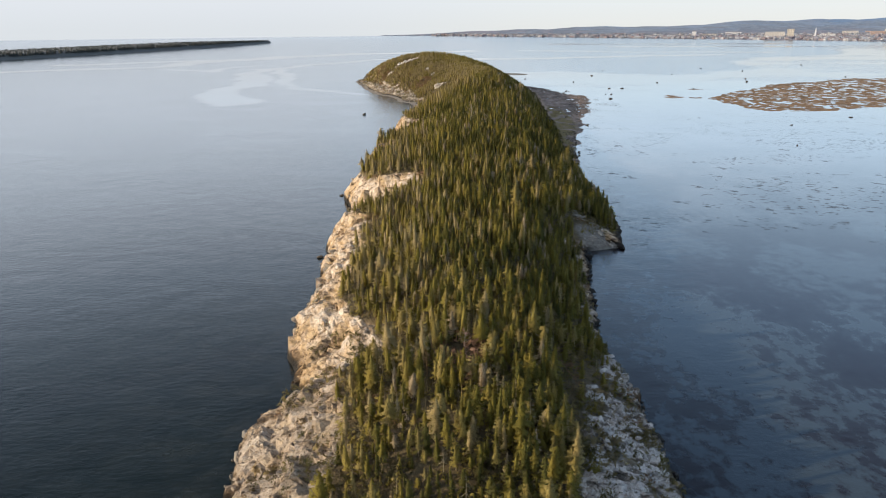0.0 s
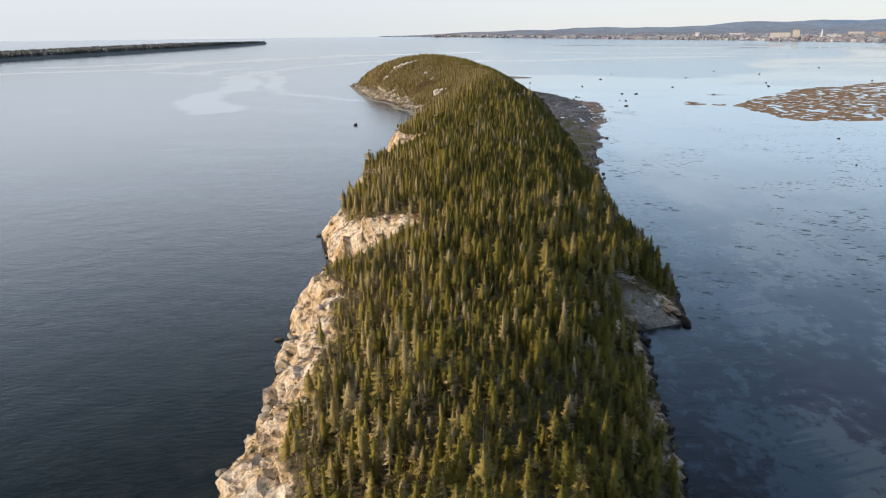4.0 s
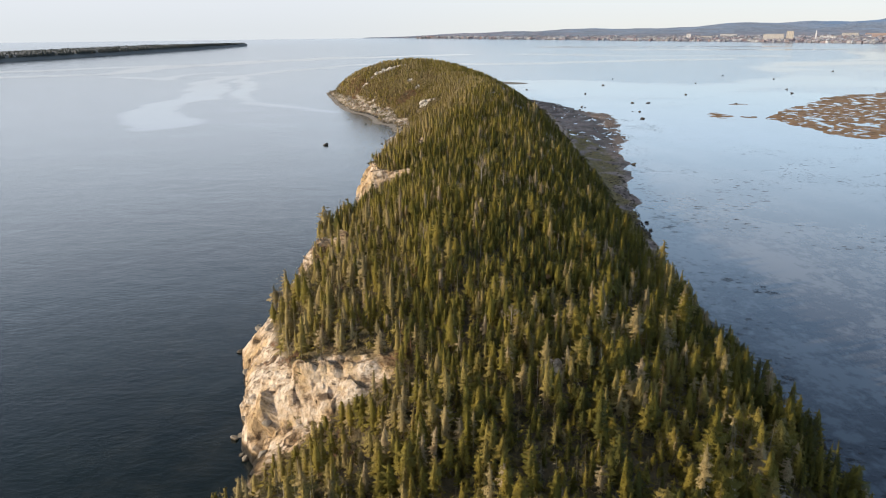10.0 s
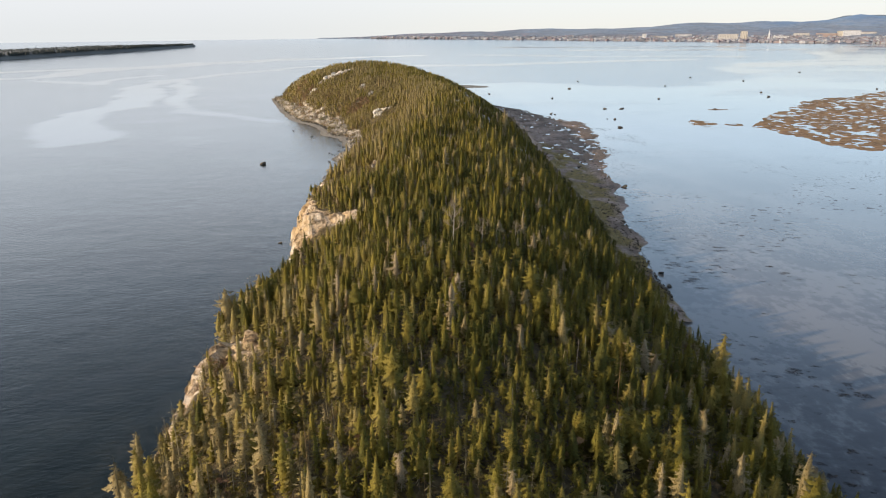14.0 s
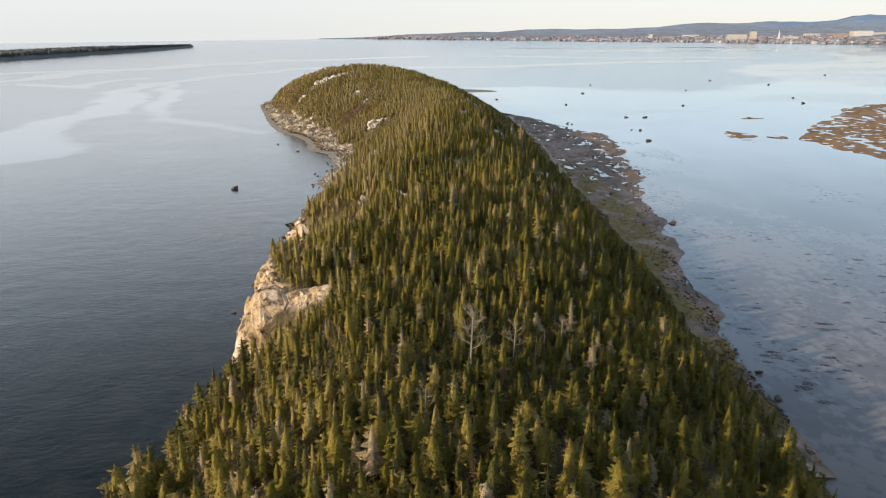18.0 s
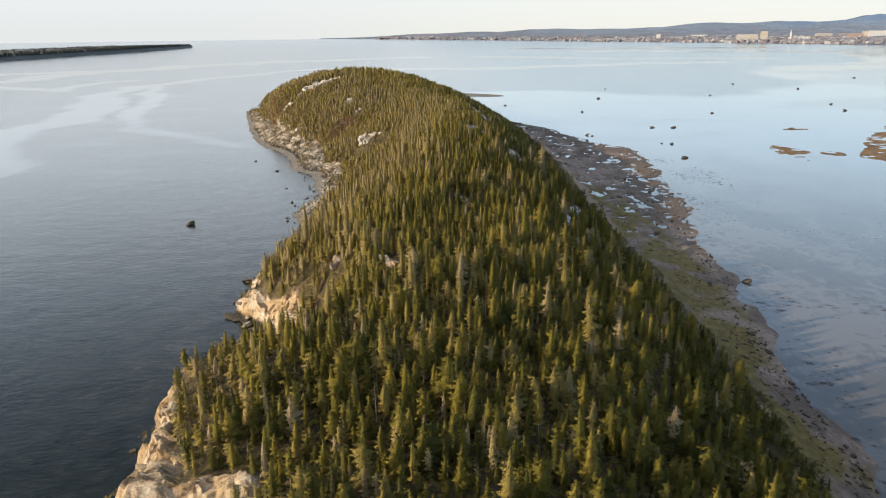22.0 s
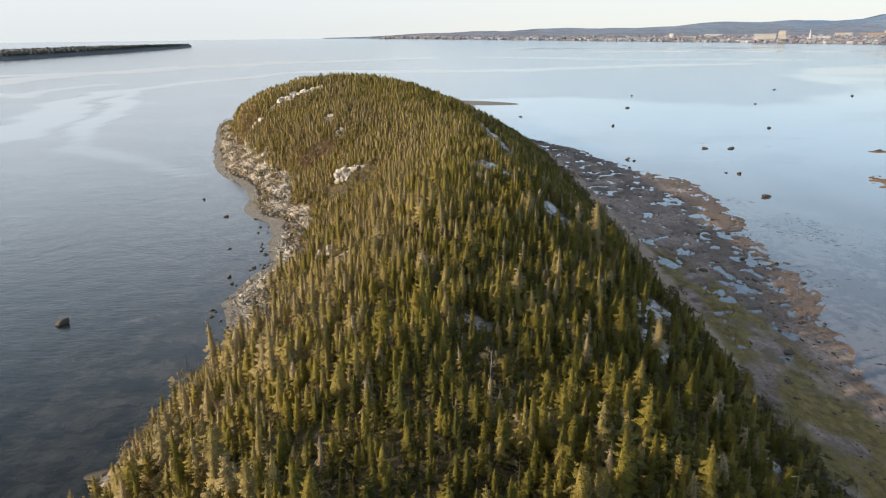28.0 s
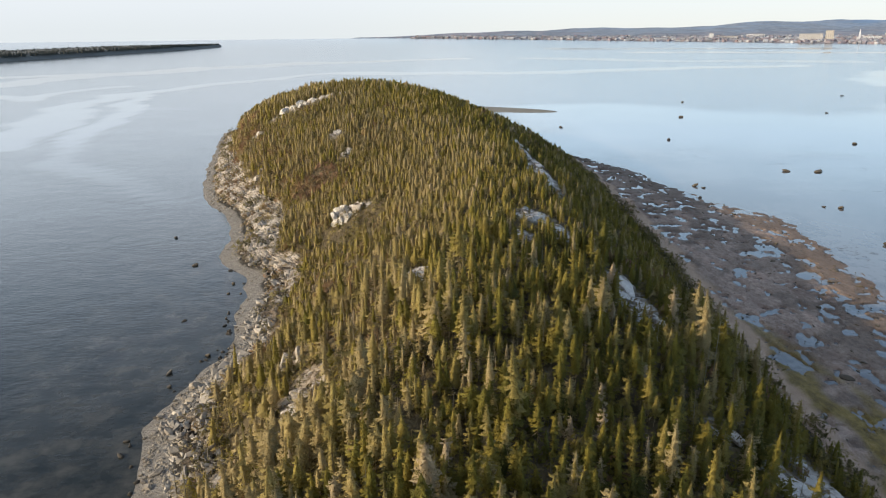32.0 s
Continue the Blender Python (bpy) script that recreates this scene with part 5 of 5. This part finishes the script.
RUBBLE = rubble_material()
ry = np.concatenate([pr.uniform(640, 740, 1000), pr.uniform(740, 1060, 2200)])
rx = shore_left(ry) + pr.uniform(0.25, 1.0, len(ry)) ** 0.8 * bare_left_w(ry)
at = np.stack([rx, ry, np.maximum(ground_z(rx, ry), 0) + 0.05], 1)
v, f, t = strew(chips, at, np.clip(pr.lognormal(math.log(0.36), 0.55, len(rx)), 0.15, 1.3) * np.where(ry > 760, 0.95, 1.0), 0.3, pr)
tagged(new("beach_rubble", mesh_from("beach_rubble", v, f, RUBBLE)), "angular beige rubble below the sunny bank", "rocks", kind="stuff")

# stones of the cove
kx, ky = pr.uniform(50, 66, 700), pr.uniform(243, 268, 700)
kz = ground_z(kx, ky)
ok = (kz > -0.1) & (kz < 4.5)
v, f, t = strew(chips, np.stack([kx, ky, kz + 0.04], 1)[ok], np.clip(pr.lognormal(math.log(0.2), 0.5, ok.sum()), 0.08, 0.8), 0.3, pr)
tagged(new("cove_stones", mesh_from("cove_stones", v, f, RUBBLE)), "grey stones strewn over the small cove beach", "stones", kind="stuff")

for _ in range(34):
    y = rnd.uniform(640, 790)
    boulder(rnd.choice(sea_meshes), float(shore_left(y)) - rnd.uniform(0.3, 7) * rnd.random(), y, 0.05, rnd.uniform(0.3, 0.85), "small dark rock in the shallows off the beach", "rocks off the beach", rnd)

# smaller stones, joined
small = rock_mesh(rnd, 0.7, 4, 1)
sv = np.array([v.co[:] for v in small.vertices])
sf = np.array([p.vertices[:] for p in small.polygons])
qy = np.concatenate([rng.uniform(640, 740, 1200), rng.uniform(740, 1120, 2200)])
qx = shore_left(qy) + rng.random(len(qy)) ** 0.8 * bare_left_w(qy)
ok = (bare(qx, qy) > 0.4) & ~((qy > 725) & (qx - shore_left(qy) < 6) & (rng.random(len(qy)) < 0.8))
qx, qy = qx[ok], qy[ok]
qz = np.maximum(ground_z(qx, qy), 0.05)
qs = rng.uniform(0.12, 0.5, len(qx)) * np.where(qy > 800, 1.8, 1.0)
v, f, t = spread((sv, sf), np.stack([qx, qy, qz], 1), qs, qs * 1.2, rng.random(len(qx)), rng)
tagged(new("beach_stones", mesh_from("beach_stones", v, f, STONE)), "grey-beige stones strewn along the beach", "stones", kind="stuff")

# ---- weed on the shallow lee side ----
def blob(rnd):
    n, vs = 11, [(0.0, 0.0, 0.06)]
    for k in range(n):
        a = k * 6.283 / n
        r = rnd.uniform(0.3, 1.15) if k % 2 else rnd.uniform(0.5, 0.9)
        vs.append((r * math.cos(a), r * math.sin(a), -0.05))
    return np.array(vs), np.array([(0, k + 1, (k + 1) % n + 1) for k in range(n)])


blobs = [blob(rnd) for _ in range(10)]
n = 21000
wx, wy = rng.uniform(44, 420, n), 250 + 800 * rng.random(n) ** 1.1
patchy = 0.55 * fbm(wx, wy * 0.9, wx * 0, 60.0, 2, 140) + 0.75 * fbm(wx * 0.55 + wy * 0.2, wy, wx * 0, 13.0, 2, 142)
outer = np.where(wy > 418, mud_edge(wy), shore_right(wy) + 2)
ok = (wx > outer + 1) & (patchy + rng.normal(0, 0.07, n) > 0.05 + 0.38 * ease((wy - 520) / 300) - 0.22 * ease((outer + 18 - wx) / 18))
wx, wy = wx[ok], wy[ok]
for cx, cy, rx, ry, k in ((172, 790, 5, 9, 50), (168, 742, 9, 16, 110), (178, 724, 8, 12, 70), (182, 752, 7, 14, 70), (150, 690, 6, 14, 40), (140, 640, 6, 16, 40), (126, 575, 5, 20, 40), (108, 520, 5, 20, 40), (100, 462, 5, 16, 40)):
    wx, wy = np.append(wx, cx + rng.normal(0, rx * 0.6, k)), np.append(wy, cy + rng.normal(0, ry * 0.6, k))
ws = np.clip(rng.lognormal(-0.3, 0.5, len(wx)) * (1.1 - 0.5 * ease((wy - 420) / 250)), 0.2, 2.2)
sets = []
for k, kind in enumerate(blobs):
    m = np.arange(len(wx)) % len(blobs) == k
    v, f, t = spread(kind, np.stack([wx, wy, wx * 0 + 0.02], 1)[m], ws[m] * 0 + 1, ws[m], rng.random(m.sum()), rng)
    ox, oy = v[:, 0] - np.repeat(wx[m], len(kind[0])), v[:, 1] - np.repeat(wy[m], len(kind[0]))
    v[:, 0], v[:, 1] = np.repeat(wx[m], len(kind[0])) + ox * 1.5, np.repeat(wy[m], len(kind[0])) + oy * 0.9 - ox * 0.35
    sets.append((v, f, t))
v, f, t = joined(sets)
tagged(new("seaweed_clumps", mesh_from("seaweed_clumps", v, f, DARKWEED)), "dark clumps of weed in the shallow water", "seaweed", kind="stuff")

my_, mu_ = pr.uniform(420, 1000, 2600), pr.random(2600) ** 0.8
mx_ = shore_right(my_) + 3 + (mud_edge(my_) - shore_right(my_) - 4) * mu_
ms_ = np.clip(pr.lognormal(math.log(0.16), 0.55, 2600), 0.07, 0.8)
v, f, t = strew(chips, np.stack([mx_, my_, mx_ * 0 + 0.42 - 0.12 * mu_], 1), ms_, 0.2, pr)
tagged(new("mud_stones", mesh_from("mud_stones", v, f, SEASTONE)), "small dark stones scattered over the tidal mud", "stones", kind="stuff")

# brown weed bank and its outliers
bx, by = np.arange(225, 780, 1.7), np.arange(640, 1130, 1.7)
X, Y = np.meshgrid(bx, by)
warp = fbm(X, Y, X * 0, 40.0, 3, 150)
near_edge = np.interp(X, [294, 303, 352, 432, 560, 800, 1150], [700, 667, 657, 686, 720, 760, 800])
far_edge = np.interp(X, [294, 330, 477, 661, 1150], [780, 840, 974, 1063, 1130])
inside = np.minimum(np.minimum((Y - near_edge) / 14, (far_edge - Y) / 14) + 1.3 * warp, (X - 296) / 8 + 0.8 * warp)
lone = np.maximum.reduce([1.2 - np.hypot((X - cx) / rx, (Y - cy) / ry) * 1.2 + 0.9 * warp for cx, cy, rx, ry in ((265, 815, 17, 22), (262, 785, 10, 10), (286, 800, 9, 14), (250, 835, 10, 10), (322, 903, 14, 7))])
edge = np.maximum(inside + 0.3 * ease((X - 380) / 60), lone - 0.7) - 0.05 + 0.8 * fbm(X, Y * 0.7, X * 0, 16.0, 4, 160)
pools = np.minimum(fbm(X, Y * 0.8, X * 0, 4.4, 3, 165) + 0.33, fbm(X, Y * 0.7, X * 0, 9.0, 2, 168) + 0.42) - 0.06 * ease((X - 400) / 200) - 0.20 * (X < 298)
Z = np.minimum(np.clip(edge, -1, 0.5) * 0.4, pools * 0.9)
keep = Z > -0.12
weed_faces = grid_faces(*X.shape)
weed_faces = weed_faces[keep.ravel()[weed_faces].any(1)]
used, weed_faces = np.unique(weed_faces, return_inverse=True)
tagged(new("weed_bank", mesh_from("weed_bank", np.stack([X, Y, Z], 2).reshape(-1, 3)[used], weed_faces.reshape(-1, 4), WEED, True)), "brown bank of rockweed bared by the tide", "seaweed", kind="stuff")

# gravel spit beyond the headland
u, w = np.meshgrid(np.linspace(0, 1, 40), np.linspace(-1, 1, 12))
X, Y = 60 + 88 * u, 1262 - 40 * u + w * (24 - 20 * u ** 2)
Z = 2.0 * (1 - w ** 2) * np.sqrt(np.clip(1 - u ** 4, 0, 1)) - 0.1
tagged(new("gravel_spit", mesh_from("gravel_spit", np.stack([X, Y, Z], 2).reshape(-1, 3), grid_faces(*X.shape), plain("spit gravel", (0.09, 0.09, 0.08), (0.19, 0.18, 0.16), 0.3), True)), "low dark gravel spit beyond the headland", "spit", kind="structure")

# ---- driftwood in the cove ----
LOG = plain("silvered driftwood", (0.24, 0.215, 0.19), (0.42, 0.39, 0.35), 1.5)


def log(x, y, z, length, radius, turn, rnd):
    bm = bmesh.new()
    rings = []
    bend = rnd.uniform(-0.08, 0.08)
    for i in range(6):
        f = i / 5
        r = radius * (1 - 0.45 * f) * rnd.uniform(0.9, 1.1)
        rings.append([bm.verts.new((length * (f - 0.5), bend * math.sin(f * 3.14) + r * math.cos(a), r * math.sin(a))) for a in (0, 1.047, 2.094, 3.142, 4.189, 5.236)])
    for lo, hi in zip(rings, rings[1:]):
        for k in range(6):
            bm.faces.new((lo[k], hi[k], hi[(k + 1) % 6], lo[(k + 1) % 6]))
    bm.faces.new(rings[0]), bm.faces.new(rings[-1][::-1])
    me = bpy.data.meshes.new("driftwood_log")
    bm.to_mesh(me)
    bm.free()
    me.materials.append(LOG)
    ob = tagged(new("driftwood_log", me), "silver-grey driftwood log washed into the cove", "log", "driftwood logs")
    ob.matrix_basis = pose(x, y, z, 0, rnd.uniform(-6, 6), turn)


for k in range(70):
    x = rnd.uniform(49.5, 61.5)
    y = 268.5 - (x - 49.5) * 0.95 + rnd.gauss(0, 2.2)
    z = float(ground_z(np.array([x]), np.array([y]))[0])
    log(x, y, max(z, 0.2) + rnd.uniform(0.15, 0.5), rnd.uniform(1.6, 4.8), rnd.uniform(0.09, 0.2), rnd.gauss(-50, 45), rnd)
for x, y in ((-24, 700), (-20, 690), (-25, 735), (92, 640), (96, 700), (90, 610), (100, 752)):
    log(x, y, max(0.4, float(ground_z(np.array([x]), np.array([y]))[0])) + 0.2, rnd.uniform(3, 6), 0.18, rnd.uniform(0, 180), rnd)

# ---- the far wooded island ----
FARWOOD = plain("far wood", (0.075, 0.078, 0.08), (0.13, 0.13, 0.12), 0.03)
fy = np.linspace(1700, 4060, 240)
fu = np.linspace(0, 1, 24)
base = np.interp(fy, [1700, 2077, 2552, 3408, 4055, 4080], [-1330, -1265, -1152, -1006, -946, -946])
wide = 420 * np.sin(np.clip((4075 - fy) / 900, 0, 1) * math.pi / 2) ** 0.6
X = base[:, None] - wide[:, None] * fu[None, :]
Y = np.repeat(fy[:, None], 24, 1)
top = np.interp(fy, [1700, 3600, 4055], [17, 19, 10])[:, None] * np.clip(np.minimum(fu / 0.06, (1 - fu) / 0.06), 0, 1)[None, :]
Z = top + (fu > 0.03)[None, :] * 3.5 * fbm(X, Y, X * 0, 18.0, 2, 120) + sea_rim(Y) - 1 + 0 * X
far_isle = new("far_island", mesh_from("far_island", np.stack([X, Y, Z], 2).reshape(-1, 3), grid_faces(*X.shape), FARWOOD))
tagged(far_isle, "low dark wooded island far across the water", "island", kind="structure")

# its trees
fr = np.random.default_rng(8)
ky = fr.uniform(1700, 4060, 4200)
kb = np.interp(ky, [1700, 2077, 2552, 3408, 4055, 4080], [-1330, -1265, -1152, -1006, -946, -946])
kx = kb - 12 - fr.random(len(ky)) ** 2 * 0.9 * 420 * np.sin(np.clip((4075 - ky) / 900, 0, 1) * math.pi / 2) ** 0.6
kz = np.interp(ky, [1700, 3600, 4055], [10, 13, 6]) + sea_rim(ky)
cone = [(np.array([(0.3 * math.cos(k * 1.257) * rnd.uniform(0.7, 1.3), 0.3 * math.sin(k * 1.257) * rnd.uniform(0.7, 1.3), 0.0) for k in range(5)] + [(0, 0, 1)]), np.array([(k, (k + 1) % 5, 5) for k in range(5)])) for _ in range(3)]
# needle colours cooled towards blue: distance haze put into the base colour
FARNEEDLES = needle_material("far needles", (0.0, (0.035, 0.042, 0.042)), (1.0, (0.075, 0.08, 0.072)))
sets = []
kh = fr.uniform(6, 12, len(ky))
for k, kind in enumerate(cone):
    m = np.arange(len(ky)) % 3 == k
    sets.append(spread(kind, np.stack([kx, ky, kz], 1)[m], kh[m], kh[m] * 1.5, fr.random(m.sum()), fr))
v, f, t = joined(sets)
tagged(new("far_island_wood", mesh_from("far_island_wood", v, f, FARNEEDLES, False, {"tint": t})), "dark spruce wood on the island across the water", "trees", kind="stuff")

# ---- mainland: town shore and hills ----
# the blue of the hills is distance haze put into their base colour
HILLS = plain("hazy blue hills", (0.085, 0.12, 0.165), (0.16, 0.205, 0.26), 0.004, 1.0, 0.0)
def woods_material():
    mat, nt, b = material("hazy far woods")
    z, x, y = height_of(nt)
    p = place(nt)
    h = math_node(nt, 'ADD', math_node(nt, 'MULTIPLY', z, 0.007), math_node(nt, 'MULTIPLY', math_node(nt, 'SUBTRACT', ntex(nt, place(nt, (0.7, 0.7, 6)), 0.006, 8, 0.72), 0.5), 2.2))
    # land cover in blue-greys that hold the haze of distance
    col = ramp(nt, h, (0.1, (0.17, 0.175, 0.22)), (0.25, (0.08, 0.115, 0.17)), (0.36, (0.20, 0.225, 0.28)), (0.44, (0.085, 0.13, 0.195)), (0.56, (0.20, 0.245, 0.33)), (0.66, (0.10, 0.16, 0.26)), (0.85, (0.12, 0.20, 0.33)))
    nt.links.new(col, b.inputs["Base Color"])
    b.inputs["Roughness"].default_value = 1.0
    return mat


WOODS = woods_material()
coast_x = table("2000:3300 2100:2900 2350:2300 2650:2050 2996:1835 3379:1628 3861:1379 4497:768 5010:79 5100:-200 5200:-500")
hill_z = table("-0.06:16 -0.035:18 0.016:26 0.093:33 0.17:36 0.248:46 0.325:52 0.432:72 0.517:82 0.54:86 0.6:92 0.617:95 0.63:128 0.67:131 0.75:128 1.0:120 1.6:110")
ly = np.linspace(2000, 5180, 130)
lu = np.linspace(0, 1, 70) ** 1.5
far_x = 5400.0
LX = coast_x(ly)[:, None] + (far_x - coast_x(ly))[:, None] * lu[None, :]
LY = np.repeat(ly[:, None], len(lu), 1)
inland = LX - coast_x(LY)
LZ = sea_rim(LY) - 1 + 6 * ease(inland / 40) + 12 * ease((inland - 100) / 600)
back = np.clip((LY / 5180), 0, 1) ** 6 * ease((inland - 250) / 500)
LZ = LZ + np.maximum(hill_z(LX / LY) - 16, 0) * back * (0.80 + 0.42 * fbm(LX, LY, LX * 0, 520.0, 4, 180)) + 9 * fbm(LX, LY, LX * 0, 190.0, 3, 185) * ease((inland - 300) / 500)
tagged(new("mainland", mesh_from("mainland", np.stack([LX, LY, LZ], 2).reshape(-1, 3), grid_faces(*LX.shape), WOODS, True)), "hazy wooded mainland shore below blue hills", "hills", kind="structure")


def land_z(x, y):
    inl = x - float(coast_x(y))
    return float(sea_rim(np.array(y)) - 1 + 6 * ease(np.array(inl / 40)) + 12 * ease(np.array((inl - 100) / 600)))


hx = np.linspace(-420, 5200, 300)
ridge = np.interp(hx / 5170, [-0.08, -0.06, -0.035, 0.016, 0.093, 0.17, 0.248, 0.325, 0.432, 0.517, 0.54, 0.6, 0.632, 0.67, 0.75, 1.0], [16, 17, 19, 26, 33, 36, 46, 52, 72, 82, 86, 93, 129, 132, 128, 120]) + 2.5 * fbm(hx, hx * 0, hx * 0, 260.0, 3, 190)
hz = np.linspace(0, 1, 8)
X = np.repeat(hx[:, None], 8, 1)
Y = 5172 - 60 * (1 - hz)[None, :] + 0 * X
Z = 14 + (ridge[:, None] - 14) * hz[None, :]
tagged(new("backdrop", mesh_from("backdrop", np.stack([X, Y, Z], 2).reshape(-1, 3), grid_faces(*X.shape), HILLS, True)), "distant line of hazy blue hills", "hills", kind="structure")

# house and tree colours shifted to blue-grey, with distance haze painted in
TOWNWALL = needle_material("town walls", (0.0, (0.52, 0.53, 0.58)), (0.2, (0.33, 0.34, 0.40)), (0.4, (0.33, 0.26, 0.28)), (0.75, (0.26, 0.28, 0.33)), (1.0, (0.56, 0.57, 0.62)))
TOWNTREE = plain("bare town trees", (0.14, 0.155, 0.185), (0.21, 0.225, 0.265), 0.02)
house_v = np.array([(-.5, -.5, 0), (.5, -.5, 0), (.5, .5, 0), (-.5, .5, 0), (-.5, -.5, .62), (.5, -.5, .62), (.5, .5, .62), (-.5, .5, .62), (-.5, 0, 1), (.5, 0, 1)])
house_f = np.array([(0, 1, 5), (0, 5, 4), (1, 2, 6), (1, 6, 5), (2, 3, 7), (2, 7, 6), (3, 0, 4), (3, 4, 7), (4, 5, 9), (4, 9, 8), (6, 7, 8), (6, 8, 9), (5, 6, 9), (7, 4, 8)])
hr = np.random.default_rng(17)
ty = hr.uniform(2150, 5060, 1500)
tx = coast_x(ty) + 12 + hr.random(1500) ** 1.8 * np.interp(ty, [2150, 3800, 4600, 5060], [700, 600, 380, 120])
tz = np.array([land_z(a, b) for a, b in zip(tx, ty)]) - 0.5
th = hr.uniform(6, 11, 1500)
v, f, t = spread((house_v, house_f), np.stack([tx, ty, tz], 1), th, hr.uniform(10, 22, 1500), hr.random(1500), hr)
tagged(new("town_houses", mesh_from("town_houses", v, f, TOWNWALL, False, {"tint": t})), "small pale houses along the far shore", "houses", kind="stuff")
tuft = [bush(rnd, 14)[:2] for _ in range(3)]
ty = hr.uniform(2150, 5080, 2600)
tx = coast_x(ty) + 10 + hr.random(2600) * np.interp(ty, [2150, 3800, 4600, 5060], [1100, 800, 450, 150])
tz = np.array([land_z(a, b) for a, b in zip(tx, ty)])
ts = hr.uniform(6, 12, 2600)
sets = [spread(tuft[k], np.stack([tx, ty, tz], 1)[k::3], ts[k::3] * 0.8, ts[k::3], hr.random(len(ts[k::3])), hr) for k in range(3)]
v, f, t = joined(sets)
tagged(new("town_trees", mesh_from("town_trees", v, f, TOWNTREE)), "grey leafless trees between the far houses", "trees", kind="stuff")

# wall colours kept dull so that they include the distance haze
PALE = plain("pale concrete", (0.34, 0.33, 0.33), (0.41, 0.40, 0.40), 0.05)
CREAM = plain("cream render", (0.38, 0.35, 0.31), (0.44, 0.41, 0.38), 0.05)
BRICKRED = plain("red brick walls", (0.27, 0.19, 0.18), (0.33, 0.25, 0.23), 0.05)
WHITE = plain("white cladding", (0.42, 0.43, 0.47), (0.48, 0.49, 0.53), 0.05)
GLASS = plain("dark windows", (0.08, 0.09, 0.10), (0.12, 0.13, 0.14), 0.1, 0.2, 0.0)
ROOF = plain("grey roof", (0.20, 0.19, 0.19), (0.28, 0.27, 0.26), 0.1)


def box(bm, x0, x1, y0, y1, z0, z1):
    vs = [bm.verts.new(p) for p in ((x0, y0, z0), (x1, y0, z0), (x1, y1, z0), (x0, y1, z0), (x0, y0, z1), (x1, y0, z1), (x1, y1, z1), (x0, y1, z1))]
    for q in ((0, 1, 5, 4), (1, 2, 6, 5), (2, 3, 7, 6), (3, 0, 4, 7), (4, 5, 6, 7), (3, 2, 1, 0)):
        bm.faces.new([vs[k] for k in q])


def town_building(x, y, wide, deep, high, mat, label, name="apartment_building", spire=0.0):
    root = tagged(new(name), label, "building", "large buildings of the town")
    root.matrix_basis = pose(x, y, land_z(x, y) - 0.5, 0, 0, -28)
    bm = bmesh.new()
    box(bm, -wide / 2, wide / 2, -deep / 2, deep / 2, -3, high)
    wall = part("wall", bm, mat, root)
    bm = bmesh.new()
    box(bm, -wide / 2 - 0.5, wide / 2 + 0.5, -deep / 2 - 0.5, deep / 2 + 0.5, high, high + 1)
    part("roof", bm, ROOF, root)
    storeys = max(1, int(high / 3.4))
    for k in range(storeys):
        z = 1.4 + k * (high - 1) / storeys
        bm = bmesh.new()
        for j in range(max(2, int(wide / 7))):
            a = -wide / 2 + (j + 0.25) * wide / max(2, int(wide / 7))
            box(bm, a, a + wide / max(2, int(wide / 7)) * 0.5, -deep / 2 - 0.2, -deep / 2 + 0.1, z, z + 1.5)
        tagged(part("window_row", bm, GLASS, wall), kind="stuff")
    if spire:
        bm = bmesh.new()
        box(bm, -3.5, 3.5, -deep / 2 - 5, -deep / 2 + 2, 0, high + spire * 0.35)
        part("tower", bm, mat, root)
        bm = bmesh.new()
        base = [bm.verts.new((a, b - deep / 2 - 1.5, high + spire * 0.35)) for a, b in ((-4, -4), (4, -4), (4, 4), (-4, 4))]
        tip = bm.verts.new((0, -deep / 2 - 1.5, high + spire))
        for k in range(4):
            bm.faces.new((base[k], base[(k + 1) % 4], tip))
        part("spire", bm, WHITE, root)


def at_ray(px_slope, y):
    return 6 + px_slope * (y - 332)


for slope, y, wide, deep, high, mat, label, name, spire in (
        (0.5035, 3560, 88, 18, 30, PALE, "long pale concrete block on the town shore", "apartment_building", 0),
        (0.5275, 3540, 30, 26, 42, CREAM, "tall cream tower block on the town shore", "apartment_building", 0),
        (0.566, 3500, 14, 40, 14, WHITE, "white church with a pointed spire", "church", 34),
        (0.694, 3440, 70, 24, 30, WHITE, "long white block on the town shore", "apartment_building", 0),
        (0.678, 3480, 36, 24, 28, CREAM, "yellow block beside a long white one", "apartment_building", 0),
        (0.377, 4080, 22, 20, 26, WHITE, "white block standing over low houses", "apartment_building", 0),
        (0.401, 4050, 76, 24, 11, PALE, "low pale hall on the town shore", "school", 0),
        (0.435, 4120, 84, 24, 12, WHITE, "low white hall among the houses", "school", 0),
        (0.615, 3700, 72, 24, 17, PALE, "pale institutional block above the town", "school", 0),
        (0.652, 3720, 86, 24, 14, BRICKRED, "red brick block above the town", "school", 0),
        (0.584, 3560, 66, 22, 13, WHITE, "white hall beside the church", "school", 0),
        (0.66, 3500, 60, 24, 18, BRICKRED, "red brick block on the town shore", "apartment_building", 0),
        (0.72, 3500, 60, 24, 20, PALE, "pale block at the edge of town", "apartment_building", 0),
        (0.355, 4150, 40, 20, 9, WHITE, "low white shed on the shore", "school", 0)):
    town_building(at_ray(slope, y), y, wide, deep, high, mat, label, name, spire)
